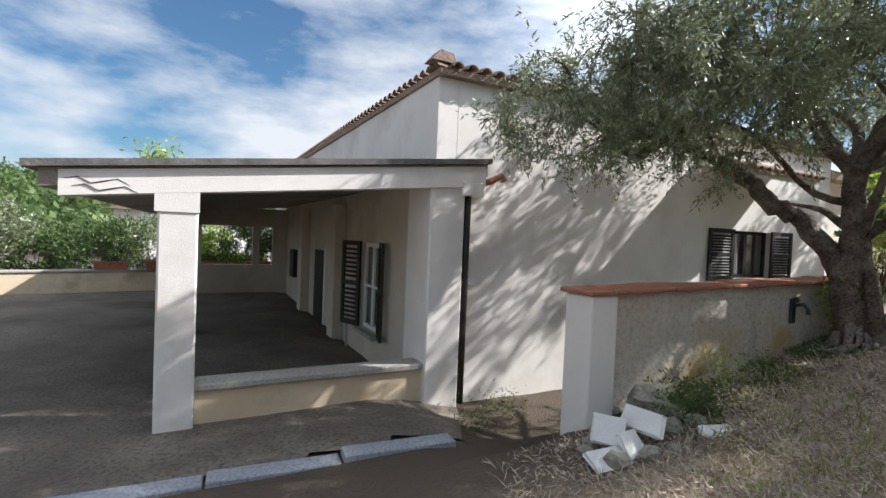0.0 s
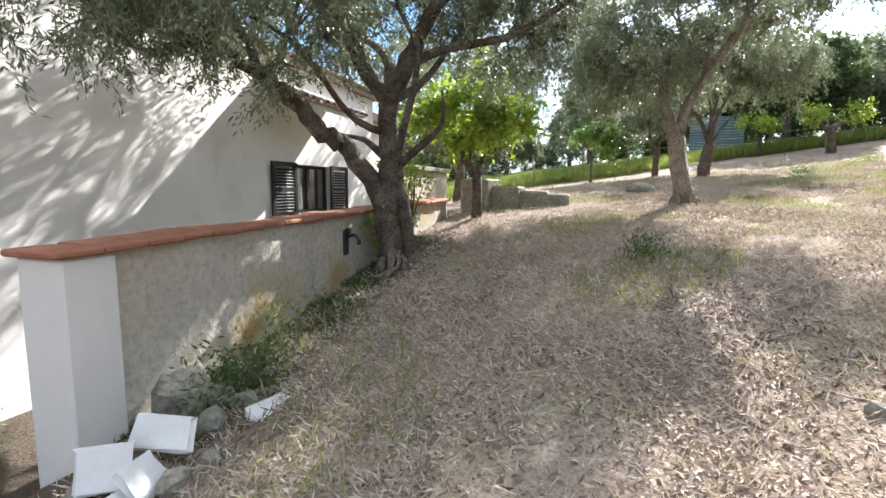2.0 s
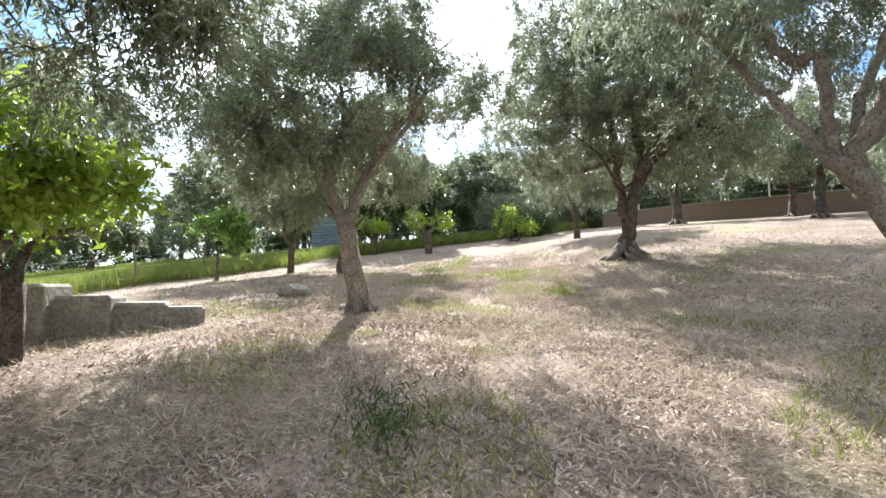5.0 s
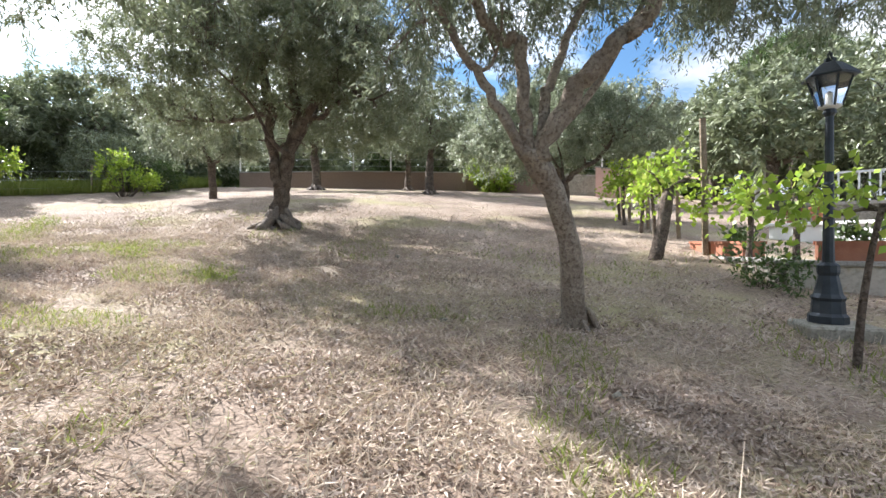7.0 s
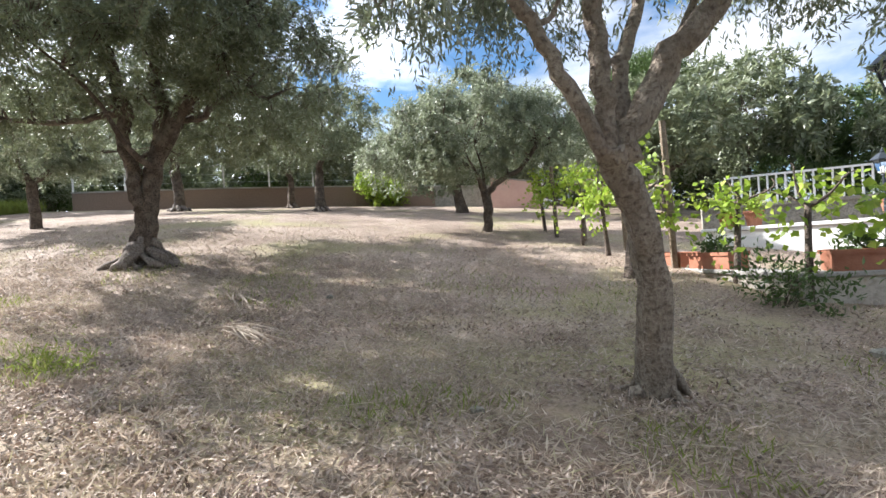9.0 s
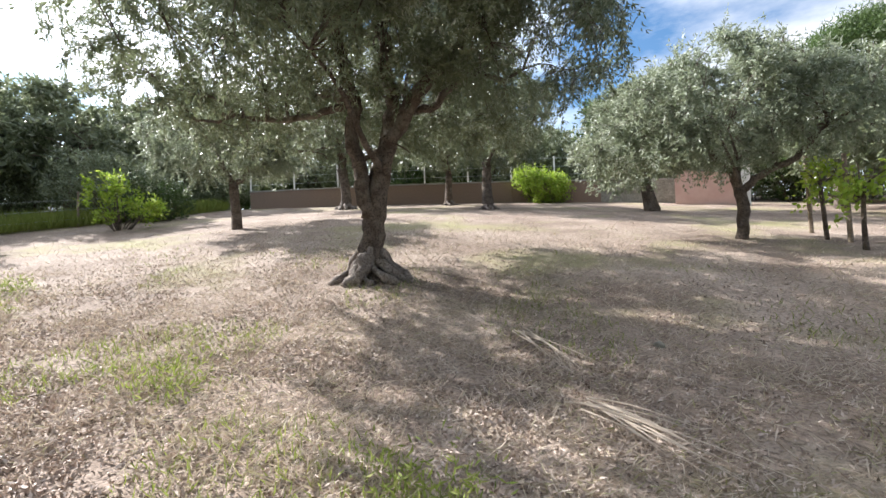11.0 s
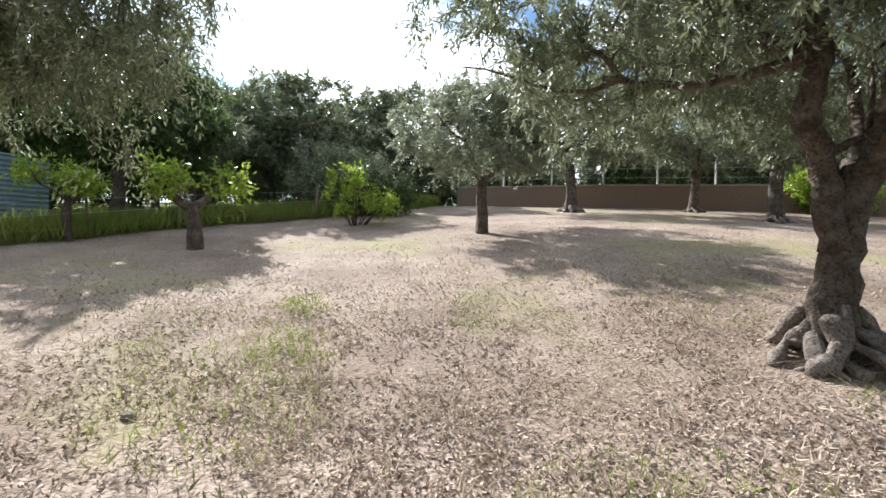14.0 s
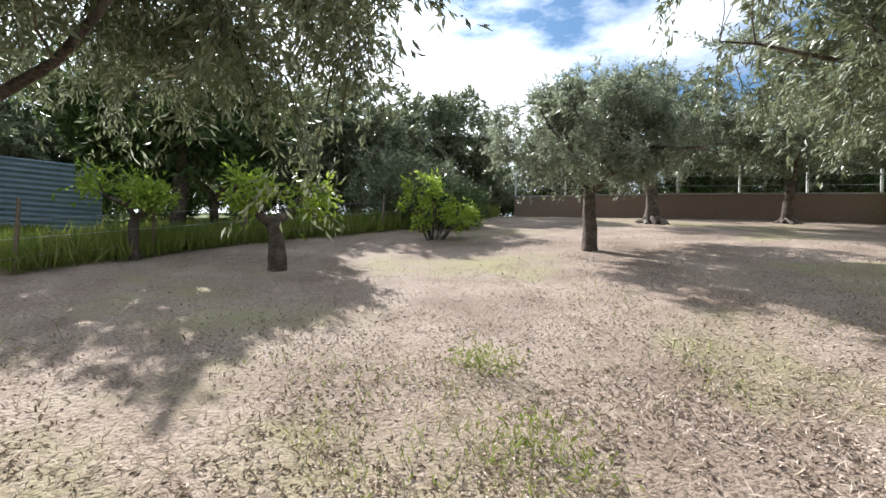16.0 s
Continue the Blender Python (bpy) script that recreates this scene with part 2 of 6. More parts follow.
def lathe(profile, sides=12, centre=(0, 0)):
    bm = bmesh.new()
    rings = []
    for r, z in profile:
        rings.append([bm.verts.new((centre[0] + r * math.cos(2 * math.pi * i / sides), centre[1] + r * math.sin(2 * math.pi * i / sides), z)) for i in range(sides)])
    for a, b in zip(rings, rings[1:]):
        for i in range(sides):
            bm.faces.new((a[i], a[(i + 1) % sides], b[(i + 1) % sides], b[i]))
    bm.faces.new(rings[0][::-1])
    bm.faces.new(rings[-1])
    return bm


class Tubes:
    """Gathers tapered, uneven tubes into one mesh."""

    def __init__(self, seed=0):
        self.v, self.f, self.rng = [], [], np.random.default_rng(seed)

    def add(self, pts, radii, sides=8, rough=0.1, gnarl=3.0):
        pts = [Vector(p) for p in pts]
        up = Vector((0.31, 0.94, 0.12)).normalized()
        start = len(self.v)
        ph = self.rng.uniform(0, 6.28)
        for i, p in enumerate(pts):
            d = (pts[min(i + 1, len(pts) - 1)] - pts[max(i - 1, 0)]).normalized()
            a = d.cross(up)
            a = a.normalized() if a.length > 1e-3 else Vector((1, 0, 0))
            b = d.cross(a)
            for k in range(sides):
                th = 2 * math.pi * k / sides
                r = radii[i] * (1 + rough * math.sin(gnarl * th + ph + i * 0.35) + rough * self.rng.normal(0, 0.45))
                self.v.append(tuple(p + (a * math.cos(th) + b * math.sin(th)) * r))
        n = len(pts)
        for i in range(n - 1):
            for k in range(sides):
                o, q = start + i * sides, (k + 1) % sides
                self.f.append((o + k, o + q, o + sides + q, o + sides + k))
        self.f.append(tuple(start + k for k in range(sides))[::-1])
        self.f.append(tuple(start + (n - 1) * sides + k for k in range(sides)))


def curve_pts(p0, p1, sag, n, rng, wob=0.05):
    """Points on an uneven bow from p0 to p1; sag lifts or lowers its middle."""
    p0, p1 = np.array(p0, float), np.array(p1, float)
    length = np.linalg.norm(p1 - p0)
    off = rng.normal(0, wob * length, 3)
    off2 = rng.normal(0, wob * 0.6 * length, 3)
    res = []
    for i in range(n):
        t = i / (n - 1)
        q = p0 + (p1 - p0) * t + (off + np.array([0, 0, sag])) * math.sin(math.pi * t) + off2 * math.sin(2 * math.pi * t)
        res.append(q)
    return res


def bend_through(way, per, rng, wob):
    """A smooth crooked line through the given points, with small wobbles between them."""
    w = [np.array(q, float) for q in way]
    w = [2 * w[0] - w[1]] + w + [2 * w[-1] - w[-2]]
    res = []
    for a, b, c, d in zip(w, w[1:], w[2:], w[3:]):
        for k in range(per):
            t = k / per
            res.append(0.5 * (2 * b + (c - a) * t + (2 * a - 5 * b + 4 * c - d) * t * t + (3 * b - a - 3 * c + d) * t ** 3) + rng.normal(0, wob, 3))
    res.append(w[-2])
    return res


def leaf_mesh(name, pos, dirs, length, width, material, parent, rng, label="", kink=0.15):
    """Many folded leaves, each a quad of its own, in one mesh."""
    n = len(pos)
    L = length * rng.uniform(0.7, 1.25, (n, 1))
    W = width * rng.uniform(0.8, 1.2, (n, 1))
    d = dirs / np.linalg.norm(dirs, axis=1, keepdims=True)
    r = rng.normal(0, 1, (n, 3))
    side = np.cross(d, r)
    side /= np.linalg.norm(side, axis=1, keepdims=True) + 1e-9
    nor = np.cross(side, d)
    v = np.empty((n, 4, 3))
    v[:, 0] = pos
    v[:, 1] = pos + d * L * 0.45 + side * W * 0.5 + nor * L * kink * 0.5
    v[:, 2] = pos + d * L - nor * L * kink * 0.4
    v[:, 3] = pos + d * L * 0.45 - side * W * 0.5 + nor * L * kink * 0.5
    me = bpy.data.meshes.new(name)
    me.vertices.add(4 * n)
    me.vertices.foreach_set("co", v.reshape(-1))
    me.loops.add(4 * n)
    me.loops.foreach_set("vertex_index", np.arange(4 * n, dtype=np.int32))
    me.polygons.add(n)
    me.polygons.foreach_set("loop_start", np.arange(0, 4 * n, 4, dtype=np.int32))
    me.update()
    me.validate()
    me.materials.append(material)
    ob = new(name, me)
    ob.parent = parent
    if label:
        ob["label"] = label
    return ob


# ---------------- ground ----------------
G_COEF = (0.235, 0.1269, -0.0853)
G_BUMP = {(0, -6): 0.1379, (0, 0): -0.3349, (0, 6): -0.2054, (6, -6): 0.1609, (6, 0): -0.1264, (6, 6): 0.416, (12, -6): -0.1485, (12, 0): -0.4286,
          (12, 6): 0.3393, (18, -6): 0.3414, (18, 0): -0.1093, (18, 6): -0.0054, (24, -6): 0.1766, (24, 0): -0.2791, (24, 6): -0.0066}
H_O, H_A = Vector((0.18, 6.46, 0)), radians(27)
H_U, H_V = Vector((math.cos(H_A), math.sin(H_A), 0)), Vector((-math.sin(H_A), math.cos(H_A), 0))
W_O, W_A = Vector((1.42, 4.40, 0)), radians(25)
W_U, W_V = Vector((math.cos(W_A), math.sin(W_A), 0)), Vector((-math.sin(W_A), math.cos(W_A), 0))


def smooth(a, b, x):
    t = min(1.0, max(0.0, (x - a) / (b - a)))
    return t * t * (3 - 2 * t)


def ground_z(x, y):
    """The height of the ground: a hillside with soft swells, the yard's level by the house, and gentle land far off."""
    d = math.hypot(x - 14, y + 4)
    k = 1.0 if d < 34 else (34 + 14 * (1 - math.exp(-(d - 34) / 14))) / d
    gx, gy = 14 + (x - 14) * k, -4 + (y + 4) * k
    z = G_COEF[0] + G_COEF[1] * gx + G_COEF[2] * gy
    for (a, b), w in G_BUMP.items():
        z += w * math.exp(-((gx - a) ** 2 + (gy - b) ** 2) / 50.0)
    z = -0.5 + 0.12 * math.log(1 + math.exp(min(50.0, (z + 0.5) / 0.12)))
    p = Vector((x, y, 0)) - W_O
    u, v = p.dot(W_U), p.dot(W_V)
    cut = smooth(0.08, 0.26, v) * (1 - smooth(7.3, 8.3, u)) * smooth(-1.6, 0.1, u)
    z += (-0.72 - z) * cut
    return z


def ground_mesh():
    rng = np.random.default_rng(3)

    def axis(lo, hi, a, b, step):
        c = [a]
        while c[-1] < b:
            c.append(c[-1] + step)
        g = step
        while c[-1] < hi:
            g *= 1.25
            c.append(c[-1] + g)
        g, left = step, [a]
        while left[-1] > lo:
            g *= 1.25
            left.append(left[-1] - g)
        return left[:0:-1] + c
    xs, ys = axis(-900, 900, -5, 36, 0.26), axis(-900, 900, -24, 12, 0.26)
    vs = []
    for y in ys:
        for x in xs:
            z = ground_z(x, y)
            if -6 < x < 38 and -26 < y < 14:
                pv = Vector((x, y, 0))
                z += 0.03 * noise.noise(pv * 1.1) + 0.018 * noise.noise(pv * 3.7)
            vs.append((x, y, z))
    nx = len(xs)
    fs = [(j * nx + i, j * nx + i + 1, (j + 1) * nx + i + 1, (j + 1) * nx + i) for j in range(len(ys) - 1) for i in range(nx - 1)]
    ob = raw("ground", vs, fs, M_GROUND, None, "", True)
    soil = ob.data.attributes.new("soil", "FLOAT", "POINT")
    green = ob.data.attributes.new("green", "FLOAT", "POINT")
    sv, gv = [], []
    for x, y, z in vs:
        n1 = noise.noise(Vector((x, y, 0)) * 0.9)
        p = Vector((x, y, 0)) - W_O
        u, v = p.dot(W_U), p.dot(W_V)
        by_house = smooth(2.4, 4.0, y + 0.35 * n1 - 0.25 * max(0.0, x)) * (1 - smooth(2.6, 3.4, x + 0.5 * n1))
        foot = (1 - smooth(0.35, 1.0, -v + 0.3 * n1)) * (1 - smooth(4.5, 6.0, u)) if v < 0.3 else smooth(-0.2, 0.3, v) * (1 - smooth(6.5, 7.5, u))
        sv.append(max(by_house, foot * 0.9))
        beyond = smooth(0.2, 1.2, (x - 23.2) * 0.53 + (y - 10.2) * 0.848)
        side = smooth(0.2, 1.4, (x - 30.4) * 0.92 + (y - 3.7) * 0.39) if y > -9 else 0.0
        far = smooth(0.0, 2.0, (x - 32.2) * 0.707 - (y + 14.8) * 0.707 - 0.8) if y < -6 else 0.0
        gv.append(max(beyond, side, far))
    soil.data.foreach_set("value", sv)
    green.data.foreach_set("value", gv)
    return tagged(ob, "sloping olive grove ground of dry mown grass and bare earth", "ground", "", "structure")


ground_mesh()


# ---------------- house ----------------
HM = Matrix.Translation(H_O) @ Matrix.Rotation(H_A, 4, "Z")
house = thing("house", HM, "old white rendered house with a porch and dark shutters", "house")
E_Z = 3.68


def wall_with_hole(bm, x0, x1, y0, y1, z0, z1, holes):
    """A wall along x, cut by holes (xa, xb, za, zb)."""
    xs = sorted({x0, x1, *[h[0] for h in holes], *[h[1] for h in holes]})
    zs = sorted({z0, z1, *[h[2] for h in holes], *[h[3] for h in holes]})
    for xa, xb in zip(xs, xs[1:]):
        for za, zb in zip(zs, zs[1:]):
            if not any(h[0] <= xa and xb <= h[1] and h[2] <= za and zb <= h[3] for h in holes):
                box(bm, xa, xb, y0, y1, za, zb)
    bmesh.ops.remove_doubles(bm, verts=bm.verts, dist=1e-4)
    return bm


# end wall, facing the grove, with a level top and the shuttered window
end_face = wall_with_hole(bmesh.new(), -0.02, 9.6, 0.0, 0.3, -1.0, E_Z, [(6.0, 7.4, 1.0, 1.93)])
part("end_wall", end_face, M_RENDER, house)
side = wall_with_hole(bmesh.new(), 0.3, 13.0, 0, 0.3, -1.0, 2.44, [(1.55, 2.45, -0.05, 1.42), (5.2, 6.1, -0.75, 1.12)])
side.transform(Matrix.Translation((-0.2, 0, 0)) @ Matrix.Rotation(math.pi / 2, 4, "Z"))
# wall, pilasters and end wall under the porch have shade in their colour
part("side_wall", side, M_PORCHSHADE, house, "rendered wall under the porch, toned darker for the shade there")
part("upper_side_wall", bx(-0.32, -0.022, 0.302, 13.0, 2.44, E_Z), M_RENDER, house)
part("upper_corner", bx(-0.32, -0.022, 0.002, 0.30, 2.30, E_Z), M_RENDER, house)
part("back_wall", bx(-0.5, 9.6, 13.0, 13.3, -1.0, 3.2), M_RENDER, house)
part("far_wall", bx(9.3, 9.6, 0.3, 13.0, -1.0, 3.2), M_RENDER, house)
part("floor_slab", bx(-0.2, 9.3, 0.3, 13.0, -0.9, -0.74), M_CONC, house)
# porch
P_TOP = lambda u: 2.54 + 0.108 * (u - 0.2)     # the porch roof falls away from the house
part("porch_roof", prism([(0.28, P_TOP(0.28)), (-4.35, P_TOP(-4.35)), (-4.35, P_TOP(-4.35) - 0.16), (0.28, P_TOP(0.28) - 0.16)], -0.32, 11.0), M_CONC, house, "grey concrete porch roof slab")
part("roof_edge", prism([(0.30, P_TOP(0.30) + 0.07), (-4.45, P_TOP(-4.45) + 0.07), (-4.45, P_TOP(-4.45) + 0.005), (0.30, P_TOP(0.30) + 0.005)], -0.40, 11.05), M_SLATE, house, "dark weathered roof edge")
part("porch_beam", prism([(0.24, P_TOP(0.2) - 0.02), (-4.20, P_TOP(-4.2) - 0.02), (-4.20, P_TOP(-4.2) - 0.25), (-0.06, P_TOP(-0.06) - 0.28), (0.24, P_TOP(0.2) - 0.28)], -0.345, -0.03), M_RENDER, house, "cracked white porch beam")
ck = Tubes(21)
for cx, cz in ((-4.16, 0.10), (-4.10, 0.17)):
    ck.add([(cx + 0.10 * i, -0.347, P_TOP(cx) - cz + 0.03 * math.sin(i * 2.1)) for i in range(6)], [0.002, 0.007, 0.006, 0.008, 0.005, 0.002], 4, 0.3)
raw("crack", ck.v, ck.f, M_SLATE, house, "dark crack in the plaster")
part("beam_end", bx(-0.10, 0.22, -0.35, 0.0, 2.12, 2.30, bev=0.01), M_RENDER, house)
part("pillar_cap", bx(-3.465, -3.075, -0.343, 0.12, 1.72, P_TOP(-3.3) - 0.1), M_RENDER, house)
part("porch_pillar", bx(-3.44, -3.085, -0.33, 0.10, -0.8, 1.73, bev=0.02), M_RENDER, house, "white rendered porch pillar")
for k in (4.6, 9.6):
    part("porch_pillar", bx(-3.45, -3.10, k - 0.18, k + 0.18, -0.8, 1.80, bev=0.02), M_RENDER, house)
part("side_beam", bx(-3.46, -3.09, 0.1, 10.6, 1.62, 1.98), M_RENDER, house)
part("corner_pier", bx(-0.52, -0.025, -0.30, 0.42, -0.9, 2.28, bev=0.02), M_RENDER, house, "white rendered corner pier")
for k in (3.55, 6.9):
    part("pilaster", bx(-0.72, -0.502, k, k + 0.42, -0.75, 2.12, bev=0.01), M_PORCHSHADE, house)
part("porch_low_wall", bx(-3.08, -0.52, -0.22, 0.0, -0.8, -0.10), M_LOWWALL, house, "stained ochre low wall")
part("low_wall_coping", bx(-3.14, -0.50, -0.27, 0.05, -0.10, -0.03, bev=0.01), M_CONC, house, "worn stone coping")
part("porch_floor", bx(-3.4, -0.5, 0.0, 10.8, -0.85, -0.72), M_PORCHFLOOR, house, "brownish grey cement porch floor")
end = wall_with_hole(bmesh.new(), -3.4, -0.5, 10.5, 10.7, -0.8, 2.2, [(-3.0, -1.55, 0.42, 1.62), (-1.35, -0.95, 0.42, 1.62)])
part("porch_end_wall", end, M_PORCHSHADE, house)
part("doormat", bx(-1.9, -0.9, 1.1, 2.0, -0.72, -0.70), M_TERRA, house, "dark red mat")
part("wall_box", bx(-0.62, -0.5, 8.6, 9.2, 0.2, 1.0), M_SHUTTER, house, "dark box on the porch wall")
part("door", bx(-0.545, -0.505, 5.2, 6.1, -0.72, 1.14), M_SHUTTER, house, "dark wooden front door")
part("door_frame", bx(-0.53, -0.49, 5.08, 5.2, -0.75, 1.2), M_WHITE, house)
part("gas_pipe", bx(-0.60, -0.56, 3.0, 3.04, -0.72, 0.2), M_POLE, house)
# window on the porch
win = part("porch_window", bx(-0.40, -0.36, 1.55, 2.45, -0.05, 1.42), M_GLASS, house)
win.visible_shadow = False
for a, b, c, d in ((1.55, 1.62, -0.05, 1.42), (2.38, 2.45, -0.05, 1.42), (1.97, 2.03, -0.05, 1.42), (1.55, 2.45, 1.35, 1.42), (1.55, 2.45, -0.05, 0.02), (1.55, 2.45, 0.66, 0.70)):
    part("sash_bar", bx(-0.45, -0.405, a, b, c, d), M_WHITE, win)
part("window_sill", bx(-0.62, -0.50, 1.5, 2.5, -0.12, -0.06), M_CONC, win)


def shutter(parent, w, h, m, slats=16):
    """A louvred shutter leaf: a frame and slats, hung at the pose m."""
    bm = bmesh.new()
    for a, b, c, d in ((0, 0.07, 0, h), (w - 0.07, w, 0, h), (0.07, w - 0.07, 0, 0.09), (0.07, w - 0.07, h - 0.08, h), (0.07, w - 0.07, h * 0.5 - 0.04, h * 0.5 + 0.04)):
        box(bm, a, b, 0, 0.04, c, d)
    leaf = part("shutter", bm, M_SHUTTER, parent, "dark louvred shutter")
    leaf.matrix_parent_inverse = Matrix()
    leaf.matrix_basis = m
    me = bpy.data.meshes.new("slat")
    s = bx(0.07, w - 0.07, -0.004, 0.004, -0.024, 0.024)
    s.transform(Matrix.Rotation(radians(40), 4, "X"))
    s.to_mesh(me)
    s.free()
    me.materials.append(M_SHUTTER)
    for i in range(slats):
        z = 0.11 + (h - 0.22) * (i + 0.5) / slats
        if abs(z - h * 0.5) < 0.05:
            continue
        o = new("slat", me)
        o.parent = leaf
        o.location = (0, 0.02, z)
    return leaf


shutter(house, 0.50, 1.5, Matrix.Translation((-0.52, 1.55, -0.06)) @ Matrix.Rotation(radians(-104), 4, "Z"))
shutter(house, 0.50, 1.5, Matrix.Translation((-0.52, 2.45, -0.06)) @ Matrix.Rotation(radians(112), 4, "Z"))
# window in the wing
win = part("wing_window", bx(6.0, 7.4, 0.14, 0.16, 1.0, 1.93), M_GLASS, house)
win.visible_shadow = False
for a, b, c, d in ((6.0, 6.07, 1.0, 1.93), (7.33, 7.4, 1.0, 1.93), (6.66, 6.74, 1.0, 1.93), (6.0, 7.4, 1.87, 1.93), (6.0, 7.4, 1.0, 1.06)):
    part("sash_bar", bx(a, b, 0.09, 0.135, c, d), M_SHUTTER, win)
shutter(house, 0.68, 0.98, Matrix.Translation((5.36, -0.06, 0.97)) @ Matrix.Rotation(radians(-4), 4, "Z"), 14)
shutter(house, 0.68, 0.98, Matrix.Translation((7.36, -0.06, 0.97)) @ Matrix.Rotation(radians(-3), 4, "Z"), 14)
part("window_sill", bx(5.9, 7.5, -0.08, 0.0, 0.93, 1.0), M_CONC, house)
part("junction_box", bx(0.22, 0.34, -0.03, 0.0, 0.93, 1.02, bev=0.006), M_WHITE, house, "small white junction box")
pipe = Tubes(5)
pipe.add([(0.035, -0.26, 2.14), (0.035, -0.26, 1.2), (0.035, -0.26, 0.3), (0.035, -0.26, -0.6)], [0.045] * 4, 10, 0.0)
raw("downpipe", pipe.v, pipe.f, M_SHUTTER, house, "dark metal downpipe", True)
br = Tubes(6)
br.add([(0.28, 0.0, 2.32), (0.45, -0.12, 2.36), (0.62, -0.16, 2.45), (0.66, -0.16, 2.38)], [0.05, 0.045, 0.04, 0.05], 8, 0.0)
raw("outlet_spout", br.v, br.f, M_TERRA, house, "terracotta drain spout")

# roof: a low hip rising from level eaves
def hip_mesh(x0, x1, y0, y1, z, rise, drop):
    bm = bmesh.new()
    inset = min(x1 - x0, y1 - y0) / 2
    low = [bm.verts.new(c) for c in ((x0, y0, z - drop), (x1, y0, z - drop), (x1, y1, z - drop), (x0, y1, z - drop))]
    eave = [bm.verts.new(c) for c in ((x0, y0, z), (x1, y0, z), (x1, y1, z), (x0, y1, z))]
    a, b = bm.verts.new(((x0 + x1) / 2, y0 + inset, z + rise)), bm.verts.new(((x0 + x1) / 2, y1 - inset, z + rise))
    bm.faces.new(low[::-1])
    for i in range(4):
        bm.faces.new((low[i], low[(i + 1) % 4], eave[(i + 1) % 4], eave[i]))
    bm.faces.new((eave[0], eave[1], a))
    bm.faces.new((eave[1], eave[2], b, a))
    bm.faces.new((eave[2], eave[3], b))
    bm.faces.new((eave[3], eave[0], a, b))
    bmesh.ops.recalc_face_normals(bm, faces=bm.faces)
    return bm


tile_me = bpy.data.meshes.new("tile")
tb = bmesh.new()
TL = 0.42
rings = []
for yy, rr in ((0, 0.085), (TL, 0.075)):
    rings.append([[tb.verts.new((r * math.cos(a), yy, r * math.sin(a) * 0.8)) for a in [math.pi * i / 6 for i in range(7)]] for r in (rr, rr - 0.016)])
for i in range(6):
    tb.faces.new((rings[0][0][i], rings[0][0][i + 1], rings[1][0][i + 1], rings[1][0][i]))
    tb.faces.new((rings[0][1][i + 1], rings[0][1][i], rings[1][1][i], rings[1][1][i + 1]))
    tb.faces.new((rings[0][0][i + 1], rings[0][0][i], rings[0][1][i], rings[0][1][i + 1]))
tb.to_mesh(tile_me)
tb.free()
tile_me.materials.append(M_ROOF)
roof = part("roof", hip_mesh(-0.36, 9.8, -0.12, 13.4, E_Z + 0.09, 1.1, 0.085), M_ROOF, house, "weathered clay tile roof")


def tile_at(m):
    o = new("tile", tile_me)
    o.parent = roof
    o.matrix_parent_inverse = Matrix()
    o.matrix_basis = m
    return o


for i in range(62):       # tiles that end along the high eave
    tile_at(Matrix.Translation((-0.42, -0.05 + i * 0.21, E_Z + 0.10)) @ Matrix.Rotation(radians(-90), 4, "Z") @ Matrix.Rotation(radians(-6.5), 4, "X"))
for i in range(46):       # tiles that end along the eave over the grove
    tile_at(Matrix.Translation((-0.15 + i * 0.215, -0.20, E_Z + 0.10)) @ Matrix.Rotation(radians(10), 4, "X"))
part("ridge_cap", prism([(-0.5, E_Z + 0.16), (-0.38, E_Z + 0.30), (-0.2, E_Z + 0.27), (-0.14, E_Z + 0.15)], -0.14, 0.12), M_ROOF, house)
# pent roof over the shuttered window
part("eave_board", prism([(-0.80, 2.90), (0.0, 3.17), (0.0, 3.08), (-0.80, 2.82)], 5.04, 7.34, "x"), M_WHITE, house, "white painted underside of the pent roof")
pent = part("pent_roof", prism([(-0.86, 2.94), (0.0, 3.235), (0.0, 3.18), (-0.86, 2.89)], 5.0, 7.38, "x"), M_ROOF, house, "weathered clay tile pent roof over the window")
for i in range(11):
    for j in range(2):
        o = new("tile", tile_me)
        o.parent = pent
        o.matrix_parent_inverse = Matrix()
        o.matrix_basis = Matrix.Translation((5.10 + i * 0.217, -0.91 + j * 0.40, 2.93 + j * 0.137)) @ Matrix.Rotation(radians(19), 4, "X")
part("curtain", prism([(6.10, 1.07), (6.62, 1.07), (6.60, 1.45), (6.52, 1.86), (6.10, 1.86)], 0.19, 0.20), M_WHITE, house, "pale curtain behind the window")

annex = thing("annex", HM @ Matrix.Translation((10.6, 1.6, -0.6)), "white annex building beside the house", "building")
part("wall", bx(0, 4.5, 0, 5.0, 0, 4.2), M_RENDER, annex)
part("roof", prism([(-0.3, 4.20), (4.8, 4.20), (4.8, 4.35), (-0.3, 4.5)], -0.4, 5.3), M_ROOF, annex)
aw = part("window", bx(1.3, 2.2, -0.03, 0.0, 2.2, 3.0), M_SHUTTER, annex)
part("window_sill", bx(1.2, 2.3, -0.1, -0.002, 2.1, 2.2), M_CONC, aw)
part("column", bx(-0.5, -0.2, -0.3, 0.0, 0, 4.0, bev=0.02), M_WHITE, annex, "white corner column")

# ---------------- garden wall ----------------
WM = Matrix.Translation(W_O) @ Matrix.Rotation(W_A, 4, "Z")
gwall = thing("garden_wall", WM, "weathered white garden wall capped with terracotta", "wall")


